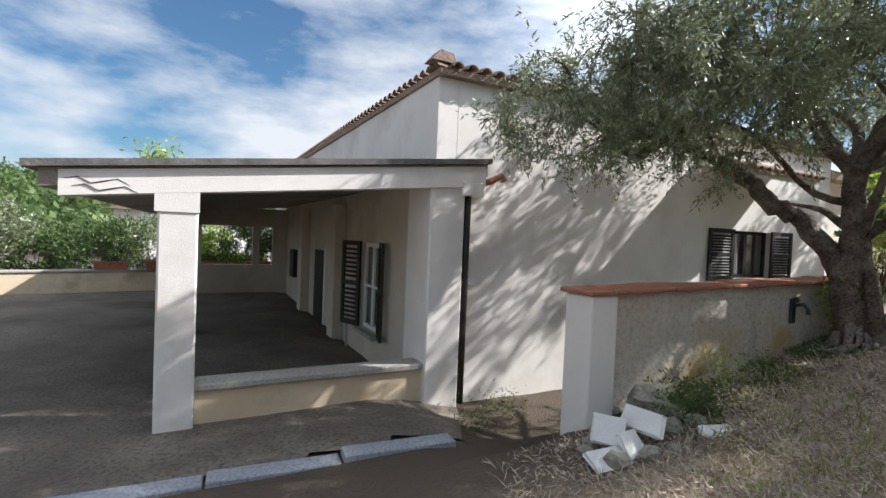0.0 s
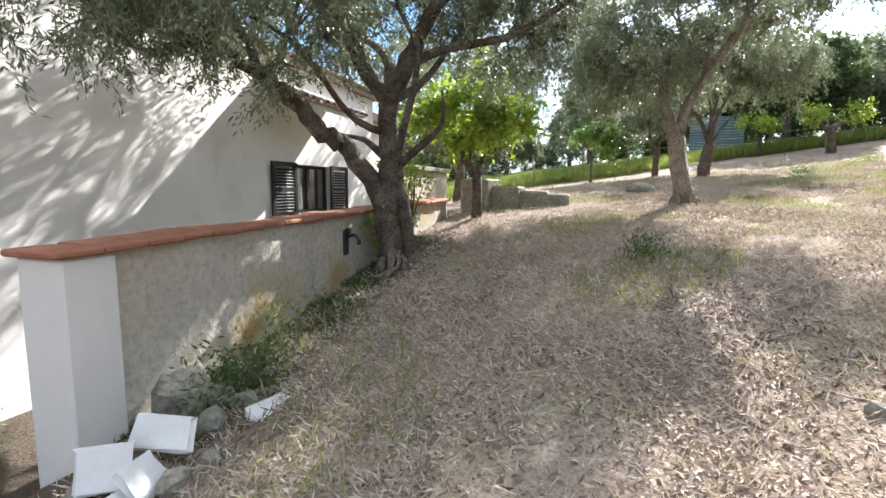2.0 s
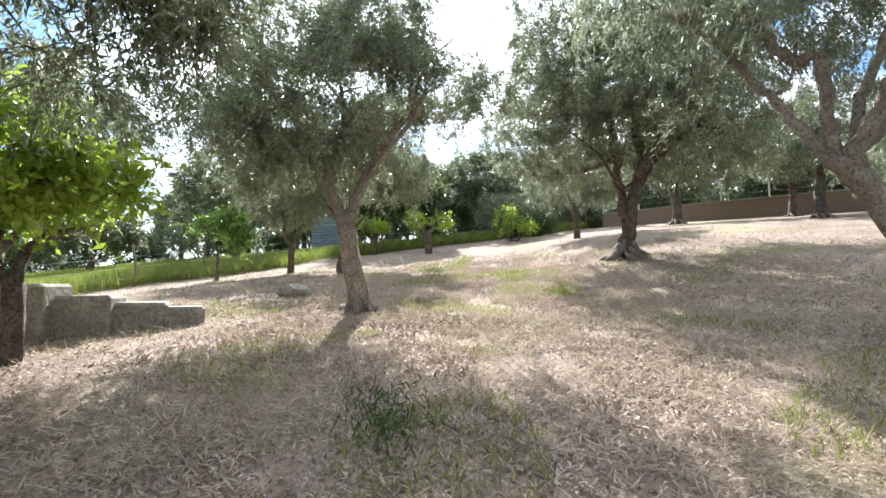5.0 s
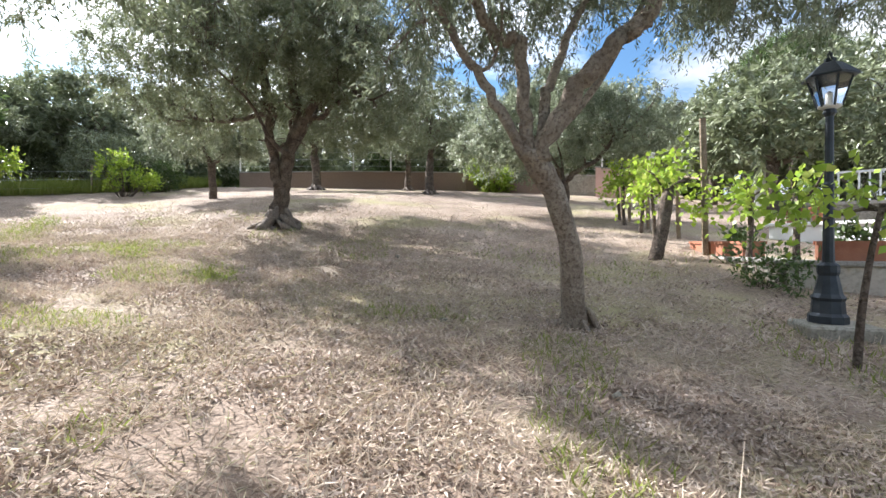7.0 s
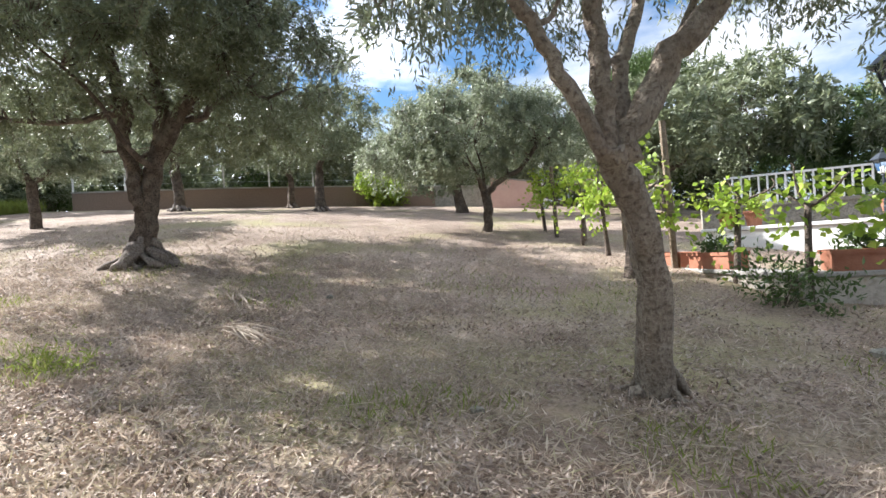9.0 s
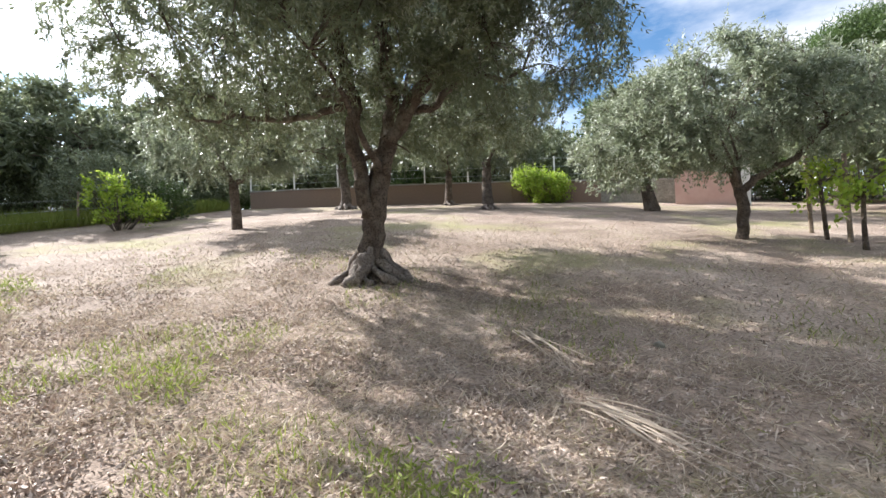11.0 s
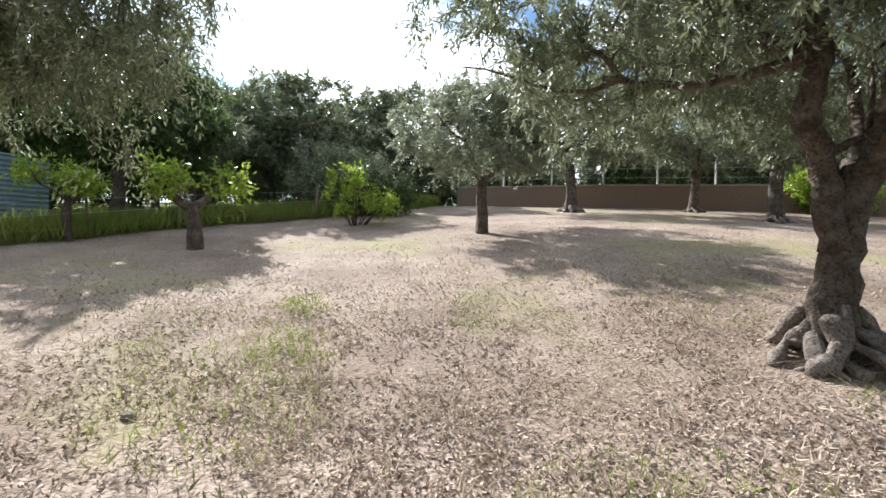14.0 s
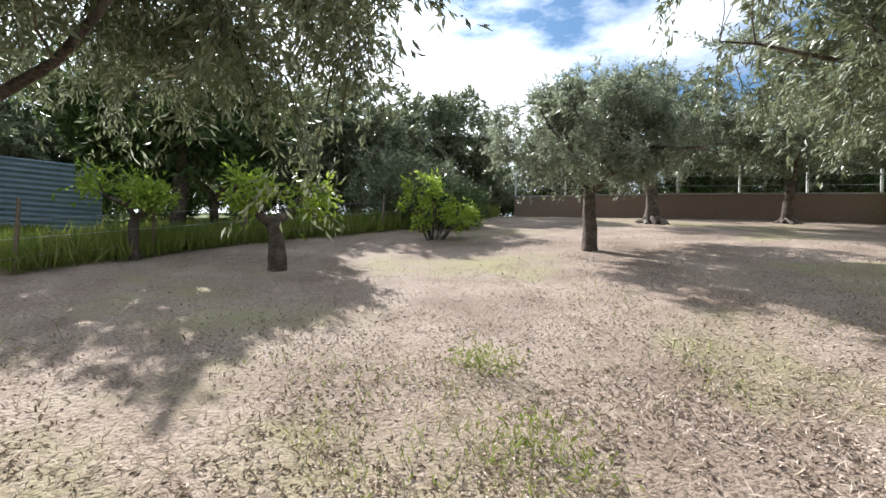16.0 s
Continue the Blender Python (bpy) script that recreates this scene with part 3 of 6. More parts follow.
def wall_core():
    bm = bmesh.new()
    n = 40
    rng = np.random.default_rng(8)
    prev = None
    for i in range(n + 1):
        u = 7.05 * i / n
        top = 1.10 + 0.024 * u
        w = [0.006 * rng.normal() for _ in range(4)]
        ring = [bm.verts.new((u, w[0], -0.9)), bm.verts.new((u, w[1], 0.4)), bm.verts.new((u, w[2] * 0.5, top)), bm.verts.new((u, 0.30, top)), bm.verts.new((u, 0.30, -0.9))]
        if prev:
            for k in range(5):
                bm.faces.new((prev[k], prev[(k + 1) % 5], ring[(k + 1) % 5], ring[k]))
        else:
            bm.faces.new(ring)
        prev = ring
    bm.faces.new(prev[::-1])
    bmesh.ops.recalc_face_normals(bm, faces=bm.faces)
    return bm


part("wall_body", wall_core(), M_WALLOLD, gwall)
part("end_pier", bx(-0.03, 0.30, -0.035, 0.33, -0.9, 1.098, bev=0.015), M_RENDER, gwall, "smooth pale end pier")
cap_me = bpy.data.meshes.new("coping_tile")
cb = bx(0, 0.285, -0.07, 0.37, 0, 0.045, bev=0.012)
cb.to_mesh(cap_me)
cb.free()
cap_me.materials.append(M_TERRA)
crng = np.random.default_rng(4)
for i in range(25):
    o = new("coping_tile", cap_me)
    o.parent = gwall
    o.matrix_basis = pose(-0.08 + i * 0.287, crng.normal(0, 0.008), 1.104 + 0.024 * i * 0.287, crng.normal(0, 1.2), -1.4 + crng.normal(0, 0.7), crng.normal(0, 1.0))

# ---------------- trees ----------------
HEAD = [(0.0, 0.0), (1.0, 1.05), (1.9, 2.0), (3.6, 2.65), (4.9, 2.55), (5.9, 2.1), (8.9, 1.9), (11.4, 2.1), (13.4, 2.5), (15.2, 3.2), (16.3, 4.0)]


def headroom(x, y):
    """How far a place in plan lies from the footpath, along which the branches are kept clear."""
    best = 9.0
    for (x0, y0), (x1, y1) in zip(HEAD, HEAD[1:]):
        dx, dy = x1 - x0, y1 - y0
        k = min(1.0, max(0.0, ((x - x0) * dx + (y - y0) * dy) / (dx * dx + dy * dy)))
        best = min(best, math.hypot(x - x0 - k * dx, y - y0 - k * dy))
    return best


def tree(name, x, y, trunk, limbs, crown, seed, leaves=16000, leaf=(0.11, 0.028), clusters=260, roots=0.0, label="", category="olive tree", group="olive trees of the grove",
         leaf_mat=None, bark=None, droop=0.5, sides=12, limb_sides=8, sink=0.12, lean_pow=1.2, twigs=True, stems=(), gaps=-0.04):
    """A tree: an uneven trunk, forked limbs, thin branches and a crown of single leaves.
    trunk: (height, foot radius, top radius, lean x, lean y); limbs: (dx, dy, dz, radius) ends from the fork; crown: ellipsoids (dx, dy, z, rx, ry, rz).
    stems: instead of a straight trunk and its limbs, (foot radius, tip radius, points) for the trunk, then for each crooked limb."""
    leaf_mat, bark = leaf_mat or M_OLIVE, bark or M_BARK
    rng = np.random.default_rng(seed)
    t = thing(name, Matrix.Translation((x, y, ground_z(x, y) - 0.02)), label, category, group)
    h, r0, r1, lx, ly = trunk
    tb = Tubes(seed)
    n = 9
    pts, rad = [], []
    if stems:
        r0, r1, way = stems[0]
        pts = bend_through(way, 4, rng, r1 * 0.10)
        n = len(pts)
        rad = [r1 + (r0 - r1) * (1 - i / (n - 1)) ** (2.0 + roots) for i in range(n)]
    else:
        for i in range(n):
            s = i / (n - 1)
            bend = math.sin(s * math.pi) * 0.12 * h * (0.5 - (seed % 3) * 0.5)
            pts.append((lx * s ** lean_pow + bend * 0.3, ly * s ** lean_pow + bend * 0.5, -sink + (h + sink) * s))
            rad.append(r1 + (r0 - r1) * (1 - s) ** (2.2 + roots))
    tb.add(pts, rad, sides, 0.12, 4.0)
    raw("trunk", tb.v, tb.f, bark, t, "", True)
    if roots:
        rt = Tubes(seed + 7)
        k = int(9 + roots * 7)
        for i in range(k):
            a = 2 * math.pi * i / k + rng.normal(0, 0.12)
            reach, lift = r0 * rng.uniform(1.7, 2.65), rng.uniform(0.16, 0.46) * min(1.0, 0.5 + roots * 0.3)
            p, rr = [], []
            for j in range(8):
                q = j / 7
                d = r0 * 0.5 + (reach - r0 * 0.5) * q
                aa = a + 0.25 * math.sin(q * 4 + i) + rng.normal(0, 0.03)
                p.append((math.cos(aa) * d, math.sin(aa) * d, lift * (1 - q) ** 1.6 + 0.06 * math.sin(q * 9 + i) * (1 - q) - 0.10 * q ** 3 + 0.02))
                rr.append(r0 * (0.26 + 0.10 * math.sin(q * 7 + i * 2.1) - 0.10 * q) * rng.uniform(0.85, 1.2))
            rt.add(p, rr, 9, 0.12, 2.0)
        raw("root_flare", rt.v, rt.f, M_ROOT if bark is M_BARK else bark, t, "knobbly roots spreading over the ground", True)
    top = np.array(pts[-1])
    nodes, node_r = [], []
    for lr, tip, way in stems[1:]:
        lb = Tubes(seed + len(nodes))
        pp = bend_through(way, 4, rng, lr * 0.16)
        rr = [lr + (tip - lr) * k / (len(pp) - 1) for k in range(len(pp))]
        lb.add(pp, rr, limb_sides, 0.12, 3.0)
        out = np.array(pp[-1]) - np.array(pp[-5])
        out = out / (np.linalg.norm(out) + 1e-6)
        for q in range(3):
            e = pp[-1] + out * rng.uniform(0.5, 1.0) + rng.normal(0, 0.42, 3) + np.array([0, 0, 0.25])
            fork = curve_pts(pp[-2], e, 0.08, 6, rng, 0.08)
            fr = [tip * 0.85 * (1 - 0.75 * k / 5) for k in range(6)]
            lb.add(fork, fr, 6, 0.1, 3.0)
            nodes += fork[1:]
            node_r += fr[1:]
        raw("limb", lb.v, lb.f, bark, t, "", True)
        nodes += pp[len(pp) // 2:]
        node_r += rr[len(pp) // 2:]
    for dx, dy, dz, lr, *start in limbs:
        lb = Tubes(seed + len(nodes))
        s0 = np.array(pts[int(round(start[0] * (n - 1)))]) if start else top - np.array([0, 0, 0.05])
        pp = curve_pts(s0, s0 + np.array([dx, dy, dz]), 0.10 * math.hypot(dx, dy), 9, rng, 0.075)
        rr = [lr * (1 - 0.72 * k / 8) for k in range(9)]
        lb.add(pp, rr, limb_sides, 0.1, 3.0)
        raw("limb", lb.v, lb.f, bark, t, "", True)
        nodes += pp[2:]
        node_r += rr[2:]
    vol = np.array([c[3] * c[4] * c[5] for c in crown])
    many = clusters * 4
    pick = rng.choice(len(crown), many, p=vol / vol.sum())
    dirn = rng.normal(0, 1, (many, 3))
    dirn /= np.linalg.norm(dirn, axis=1, keepdims=True)
    radial = rng.uniform(0.15, 1, (many, 1)) ** 0.42
    cc = np.array(crown)
    cp = cc[pick, :3] + dirn * radial * cc[pick, 3:6]
    keep = [i for i in range(len(cp)) if noise.noise(Vector(cp[i]) * 1.25 + Vector((seed * 3.1, 0, 0))) > gaps and cp[i][2] > 0.5 and (cp[i][2] > 3.1 or headroom(x + cp[i][0], y + cp[i][1]) > 1.5)][:clusters]
    cp = cp[keep]
    br = Tubes(seed + 50)
    nd = np.array(nodes)
    mid = []
    for i in range(0, len(cp), 9):
        k = int(np.argmin(np.linalg.norm(nd - cp[i], axis=1)))
        pp = curve_pts(nd[k], cp[i], 0.15, 6, rng, 0.07)
        r = min(node_r[k] * 0.6, 0.03)
        br.add(pp, [r * (1 - 0.8 * q / 5) for q in range(6)], 5, 0.05)
        mid += pp[2:]
    if mid:
        nd = np.concatenate([nd, np.array(mid)])
    per = max(3, leaves // len(cp))
    P, D = [], []
    for q in cp:
        k = int(np.argmin(np.linalg.norm(nd - q, axis=1)))
        d = q - nd[k]
        ln = np.linalg.norm(d) + 1e-6
        L = min(ln, 0.75)
        d = d / ln
        tip = q + np.array([0, 0, -droop * 0.22 * rng.uniform(0.2, 1.6)])
        st = q - d * L
        pp = curve_pts(st, tip, 0.05, 4, rng, 0.08)
        if twigs:
            br.add(pp, [0.009, 0.007, 0.005, 0.003], 3, 0.0)
        ends = [(pp[0], pp[3])]
        for _ in range(5):
            b = pp[rng.integers(1, 4)]
            e = b + d * 0.18 + rng.normal(0, 0.17, 3) + np.array([0, 0, -droop * 0.16])
            ends.append((b, e))
        m = per // len(ends) + 1
        for b, e in ends:
            s = rng.uniform(0.1, 1.0, (m, 1))
            P.append(b + (e - b) * s + rng.normal(0, 0.022, (m, 3)))
            dv = (e - b) / (np.linalg.norm(e - b) + 1e-6)
            D.append(dv * 0.8 + rng.normal(0, 0.55, (m, 3)) + np.array([0, 0, -0.25 * droop]))
    raw("branch_net", br.v, br.f, bark, t)
    c = leaf_mesh("crown", np.concatenate(P), np.concatenate(D), leaf[0], leaf[1], leaf_mat, t, rng)
    return t


OL = "grey-green olive tree with a gnarled forked trunk"
NEARLEAF = (0.075, 0.018)
MIDLEAF = (0.10, 0.027)
# olive by the garden wall, two stems, one leaning far over towards the house
tree("olive_tree", 4.86, 5.50, (2.1, 0.20, 0.15, 0, 0), [(-1.9, -0.1, 0.9, 0.05, 0.8), (0.2, 1.6, 1.5, 0.07), (1.8, 0.0, 1.5, 0.06)],
     [(-1.85, 0.15, 3.25, 1.9, 1.6, 1.2), (0.3, -1.0, 3.65, 1.8, 1.4, 1.0), (-3.05, -0.1, 2.75, 1.35, 1.2, 1.0), (1.8, -0.2, 3.65, 1.6, 1.7, 1.1), (0.2, 2.1, 3.6, 1.8, 1.1, 0.75), (-2.25, -1.3, 3.0, 1.3, 1.0, 0.9), (0.1, -2.2, 3.95, 1.4, 1.1, 0.55)], 11, 120000, NEARLEAF, 1050,
     label="leaning olive tree with a split trunk beside the garden wall", droop=0.8, roots=0.3,
     stems=((0.17, 0.115, ((0.02, -0.02, -0.15), (-0.04, 0.04, 0.31), (-0.09, 0.08, 0.69), (-0.07, 0.06, 1.10), (-0.08, 0.07, 1.65), (-0.09, 0.07, 2.10))),
            (0.09, 0.07, ((0.15, -0.11, -0.1), (0.12, -0.08, 0.45), (0.04, -0.02, 0.95), (-0.02, 0.02, 1.35))),
            (0.125, 0.075, ((-0.10, 0.09, 0.72), (-0.30, 0.22, 1.20), (-0.55, 0.35, 1.50), (-0.80, 0.46, 1.68), (-1.00, 0.51, 1.92), (-1.23, 0.56, 2.08), (-1.55, 0.62, 2.26), (-1.95, 0.72, 2.46))),
            (0.06, 0.03, ((-1.95, 0.72, 2.45), (-2.20, 0.75, 2.32), (-2.45, 0.73, 2.25), (-2.85, 0.6, 2.40))),
            (0.07, 0.04, ((-1.40, 0.58, 2.17), (-1.60, 0.66, 2.70), (-2.00, 0.80, 3.30))),
            (0.12, 0.06, ((-0.09, 0.07, 2.00), (0.10, -0.10, 2.55), (0.30, -0.30, 3.05), (0.90, -0.80, 3.60))),
            (0.09, 0.05, ((-0.09, 0.07, 2.00), (-0.40, 0.30, 2.60), (-0.60, 0.40, 3.00), (-1.00, 0.60, 3.60))),
            (0.06, 0.03, ((0.05, -0.06, 2.42), (0.35, -0.55, 2.62), (0.75, -1.25, 2.75), (1.00, -2.00, 3.20)))))
# pale forked olive in the open
tree("olive_tree", 10.08, 3.77, (1.34, 0.17, 0.12, 0, 0), [],
     [(-0.2, 0.9, 3.0, 1.7, 1.7, 1.1), (0.3, -0.9, 3.0, 1.6, 1.6, 1.1), (0.2, 0.0, 3.7, 1.5, 1.5, 0.9), (-0.35, 1.6, 2.5, 1.1, 0.8, 0.75), (0.1, -1.5, 2.6, 0.9, 0.7, 0.7), (0.1, 0.3, 4.2, 1.3, 1.5, 0.7)], 12, 100000, NEARLEAF, 900, label="pale-barked olive tree with a forked trunk", bark=M_BARKLIGHT, droop=0.7, roots=0.2,
     stems=((0.17, 0.125, ((0.0, -0.02, -0.12), (-0.02, 0.10, 0.65), (-0.04, 0.18, 1.16), (-0.04, 0.21, 1.36))),
            (0.085, 0.05, ((-0.05, 0.24, 1.25), (-0.10, 0.41, 1.80), (-0.11, 0.45, 2.16), (-0.18, 0.64, 2.31), (-0.25, 0.82, 2.60), (-0.5, 1.2, 3.1))),
            (0.085, 0.045, ((-0.03, 0.17, 1.25), (0.00, -0.02, 1.83), (0.06, -0.18, 2.22), (0.12, -0.32, 2.50), (0.3, -0.8, 3.1))),
            (0.05, 0.03, ((-0.11, 0.45, 2.12), (0.05, 0.30, 2.5), (0.2, 0.3, 3.2))),
            (0.045, 0.025, ((0.02, -0.08, 1.95), (-0.3, -0.45, 2.3), (-0.5, -0.9, 2.8)))))
# near olive, three rising limbs over the path
tree("olive_tree", 7.60, -1.86, (1.78, 0.15, 0.125, 0, 0), [(-0.9, -1.4, 2.3, 0.05)],
     [(0.3, 1.7, 3.95, 1.9, 1.5, 0.8), (-0.9, -0.7, 4.2, 1.8, 1.8, 0.9), (0.8, 0.4, 4.0, 1.6, 1.5, 0.9), (-2.0, -1.0, 3.7, 1.1, 1.3, 0.8), (0.9, 1.9, 3.2, 0.7, 0.7, 0.7), (-2.5, 0.8, 4.0, 1.2, 1.3, 0.6), (-0.2, 0.2, 5.0, 2.3, 2.3, 0.8)], 13, 96000, NEARLEAF, 880, label="slender olive tree with pale bark and high limbs", bark=M_BARKLIGHT, leaf_mat=M_OLIVEPALE, droop=1.3, roots=0.2,
     stems=((0.125, 0.105, ((0.0, 0.0, -0.12), (-0.07, 0.20, 0.72), (-0.06, 0.42, 1.29), (0.02, 0.62, 1.62), (0.05, 0.72, 1.78))),
            (0.068, 0.045, ((0.06, 0.74, 1.70), (0.06, 0.78, 2.00), (0.07, 0.80, 2.25), (0.08, 0.82, 2.60), (0.09, 0.86, 2.80), (0.18, 0.96, 2.76), (0.27, 1.06, 2.90), (0.33, 1.20, 3.15), (0.5, 1.5, 3.6))),
            (0.055, 0.03, ((0.06, 0.78, 1.70), (0.20, 0.92, 2.05), (0.32, 1.06, 2.38), (0.42, 1.20, 2.62), (0.50, 1.32, 2.85), (0.58, 1.44, 3.10), (0.80, 1.80, 3.60))),
            (0.10, 0.06, ((-0.02, 0.66, 1.68), (-0.22, 0.55, 2.15), (-0.42, 0.44, 2.48), (-0.68, 0.32, 2.72), (-0.84, 0.27, 2.82), (-0.97, 0.20, 3.10), (-1.35, 0.0, 3.55))),
            (0.06, 0.03, ((0.0, 0.64, 1.75), (0.0, 0.55, 2.28), (-0.06, 0.48, 2.50), (-0.18, 0.38, 2.95), (-0.3, 0.1, 3.5))),
            (0.022, 0.012, ((0.36, 1.12, 2.48), (0.28, 1.02, 2.56), (0.22, 1.00, 2.68)))))
# the great olive with spreading roots
tree("olive_tree", 16.45, -2.60, (1.82, 0.30, 0.20, 0, 0), [(-0.9, 2.1, 1.5, 0.06), (1.4, -1.6, 1.9, 0.08)],
     [(-0.5, 0.3, 4.3, 2.7, 2.7, 1.4), (0.5, -2.1, 3.7, 2.0, 1.9, 1.3), (-2.6, 2.0, 4.2, 2.2, 2.0, 1.5), (0.9, 2.2, 3.7, 2.0, 1.9, 1.2), (-2.3, -1.4, 3.6, 1.8, 1.8, 1.2), (-1.1, 2.9, 3.2, 1.3, 1.2, 0.9), (-3.0, -0.1, 4.4, 1.8, 2.0, 1.2), (-0.5, 0.3, 5.3, 2.6, 2.7, 1.2), (1.8, -2.1, 4.1, 2.0, 1.9, 1.3), (0.3, -3.5, 3.5, 1.6, 1.3, 1.0), (-1.5, 1.0, 6.1, 2.7, 2.7, 1.0), (1.5, 1.5, 2.95, 1.3, 1.1, 0.65), (2.9, 0.0, 3.6, 1.6, 1.6, 1.0)], 14, 270000, (0.088, 0.022), 2500, roots=1.9, gaps=-0.20,
     label="great old olive tree with a thick trunk and spreading roots", sides=16, limb_sides=10, droop=0.7,
     stems=((0.30, 0.165, ((0.0, 0.0, -0.15), (0.04, -0.04, 0.45), (0.02, -0.10, 0.91), (-0.03, -0.16, 1.44), (-0.12, -0.22, 1.84))),
            (0.125, 0.10, ((0.03, 0.0, 1.00), (0.06, 0.05, 1.51), (0.09, 0.08, 1.89), (0.17, 0.16, 2.27), (0.17, 0.12, 2.81), (0.23, 0.16, 3.35), (0.31, 0.24, 3.82), (0.40, 0.40, 4.40))),
            (0.145, 0.09, ((-0.08, -0.18, 1.70), (-0.30, -0.25, 2.30), (-0.35, -0.28, 2.89), (-0.32, -0.26, 3.48), (-0.25, -0.15, 4.20))),
            (0.13, 0.07, ((-0.28, -0.24, 2.20), (-0.62, -0.44, 2.72), (-0.87, -0.56, 3.06), (-1.15, -0.68, 3.28), (-1.50, -0.80, 3.55), (-2.0, -0.95, 4.0))),
            (0.075, 0.045, ((-0.55, -0.55, 2.70), (-0.78, -0.80, 2.76), (-0.95, -0.98, 3.00), (-1.2, -1.6, 3.5))),
            (0.07, 0.035, ((0.18, 0.14, 2.90), (0.37, 0.39, 2.80), (0.59, 0.70, 2.68), (0.86, 1.25, 2.60), (1.15, 1.85, 2.66))),
            (0.10, 0.05, ((0.18, 0.14, 3.00), (0.8, 0.2, 3.25), (1.6, 0.0, 3.35), (2.4, 0.0, 3.6))),
            (0.045, 0.035, ((0.07, 0.06, 1.92), (-0.04, -0.06, 2.02), (-0.16, -0.18, 2.14)))))
# olive whose branches hang over the end of the walk
tree("olive_tree", 18.1, 5.62, (1.0, 0.20, 0.15, 0.1, -0.1),
     [(-0.6, -0.6, 2.3, 0.07), (0.9, -0.5, 2.6, 0.06), (0.2, 1.0, 1.9, 0.08), (0.5, -1.3, 2.7, 0.04), (-1.2, 0.2, 2.2, 0.05)],
     [(-0.4, -0.7, 3.6, 2.2, 2.0, 1.0), (0.9, -1.7, 3.6, 1.5, 1.3, 0.75), (1.9, -0.7, 3.6, 1.4, 1.2, 0.8), (1.30, -2.05, 2.62, 0.40, 0.40, 0.55), (0.3, 1.4, 3.3, 2.0, 1.7, 1.0)], 15, 125000, NEARLEAF, 1200, label="olive tree with low hanging branches", droop=1.2)
# round olive in the middle distance
tree("olive_tree", 25.08, -3.78, (1.15, 0.15, 0.12, 0.05, 0.05),
     [(0.1, 0.2, 1.2, 0.06)],
     [(0.0, 0.5, 2.7, 2.1, 2.2, 1.15), (0.2, -1.3, 2.9, 1.8, 1.6, 1.1), (0, -0.2, 3.5, 1.6, 1.8, 0.8)], 16, 70000, MIDLEAF, 700, label=OL, leaf_mat=M_OLIVEPALE,
     stems=((0.17, 0.14, ((0.0, 0.0, -0.15), (0.02, 0.05, 0.77), (0.04, 0.08, 1.50))), (0.09, 0.05, ((0.04, 0.09, 1.40), (0.14, 0.31, 1.94), (0.23, 0.55, 2.60))), (0.09, 0.05, ((0.02, 0.04, 1.42), (-0.14, -0.29, 1.71), (-0.35, -0.65, 2.31), (-0.72, -1.22, 2.48)))))
tree("olive_tree", 30.0, -10.9, (2.0, 0.32, 0.22, 0.1, 0.1),
     [(-1.2, 1.0, 1.3, 0.14), (0.9, -1.2, 1.4, 0.14), (0.2, 0.3, 1.8, 0.12)],
     [(0, 0, 4.2, 3.1, 3.1, 1.9), (0.8, 2.0, 3.5, 1.9, 1.9, 1.3), (-0.8, -2.2, 3.4, 1.8, 1.8, 1.3)], 17, 60000, (0.13, 0.035), 620, roots=0.7, label=OL)
tree("olive_tree", 23.3, -13.75, (1.9, 0.24, 0.19, 0.1, -0.1),
     [(-1.3, 1.2, 1.0, 0.14), (1.0, -1.2, 1.3, 0.13), (0.3, 0.4, 1.7, 0.10)],
     [(0, 0, 4.0, 3.2, 3.2, 1.8), (-0.9, 1.9, 3.0, 1.9, 1.8, 1.1), (0.6, -2.4, 3.2, 1.8, 1.6, 1.2)], 18, 64000, (0.12, 0.032), 660, roots=0.5, label=OL)
tree("olive_tree", 28.2, -16.2, (1.7, 0.24, 0.16, -0.2, 0.1),
     [(-1.0, 0.8, 1.2, 0.10), (0.8, -0.9, 1.2, 0.10)],
     [(0, 0, 3.8, 2.7, 2.7, 1.9)], 19, 34000, (0.14, 0.036), 400, roots=0.4, label=OL)
tree("olive_tree", 12.95, -9.9, (1.05, 0.14, 0.11, 0.0, 0.05),
     [(0.1, 0.3, 1.3, 0.06), (0.1, 0.9, 1.1, 0.05)],
     [(0.3, 0.2, 2.9, 2.4, 2.4, 1.4), (1.7, 1.2, 2.5, 1.7, 1.5, 1.1), (-1.5, -0.9, 2.8, 1.6, 1.5, 1.2), (0.2, 0, 3.8, 1.6, 1.6, 0.8)], 20, 95000, (0.092, 0.025), 900, label="broad round olive tree with pale silvery leaves", leaf_mat=M_OLIVEPALE,
     stems=((0.15, 0.12, ((0.0, 0.0, -0.15), (-0.05, -0.02, 0.60), (-0.02, -0.01, 1.12))), (0.085, 0.05, ((0.0, 0.0, 1.02), (0.19, 0.06, 1.55), (0.47, 0.17, 1.89), (0.9, 0.5, 2.4))), (0.085, 0.05, ((-0.04, -0.01, 1.02), (-0.39, -0.11, 1.38), (-0.99, -0.23, 1.64), (-1.5, -0.4, 2.3)))))
tree("olive_tree", 17.7, -17.0, (1.4, 0.30, 0.2, 0.2, 0.1),
     [(-0.9, 0.6, 1.2, 0.12), (0.8, -0.8, 1.2, 0.12)],
     [(0, 0, 3.4, 2.8, 2.8, 1.9), (0.4, 1.6, 1.7, 1.3, 1.0, 1.1)], 21, 40000, (0.13, 0.034), 430, label=OL)
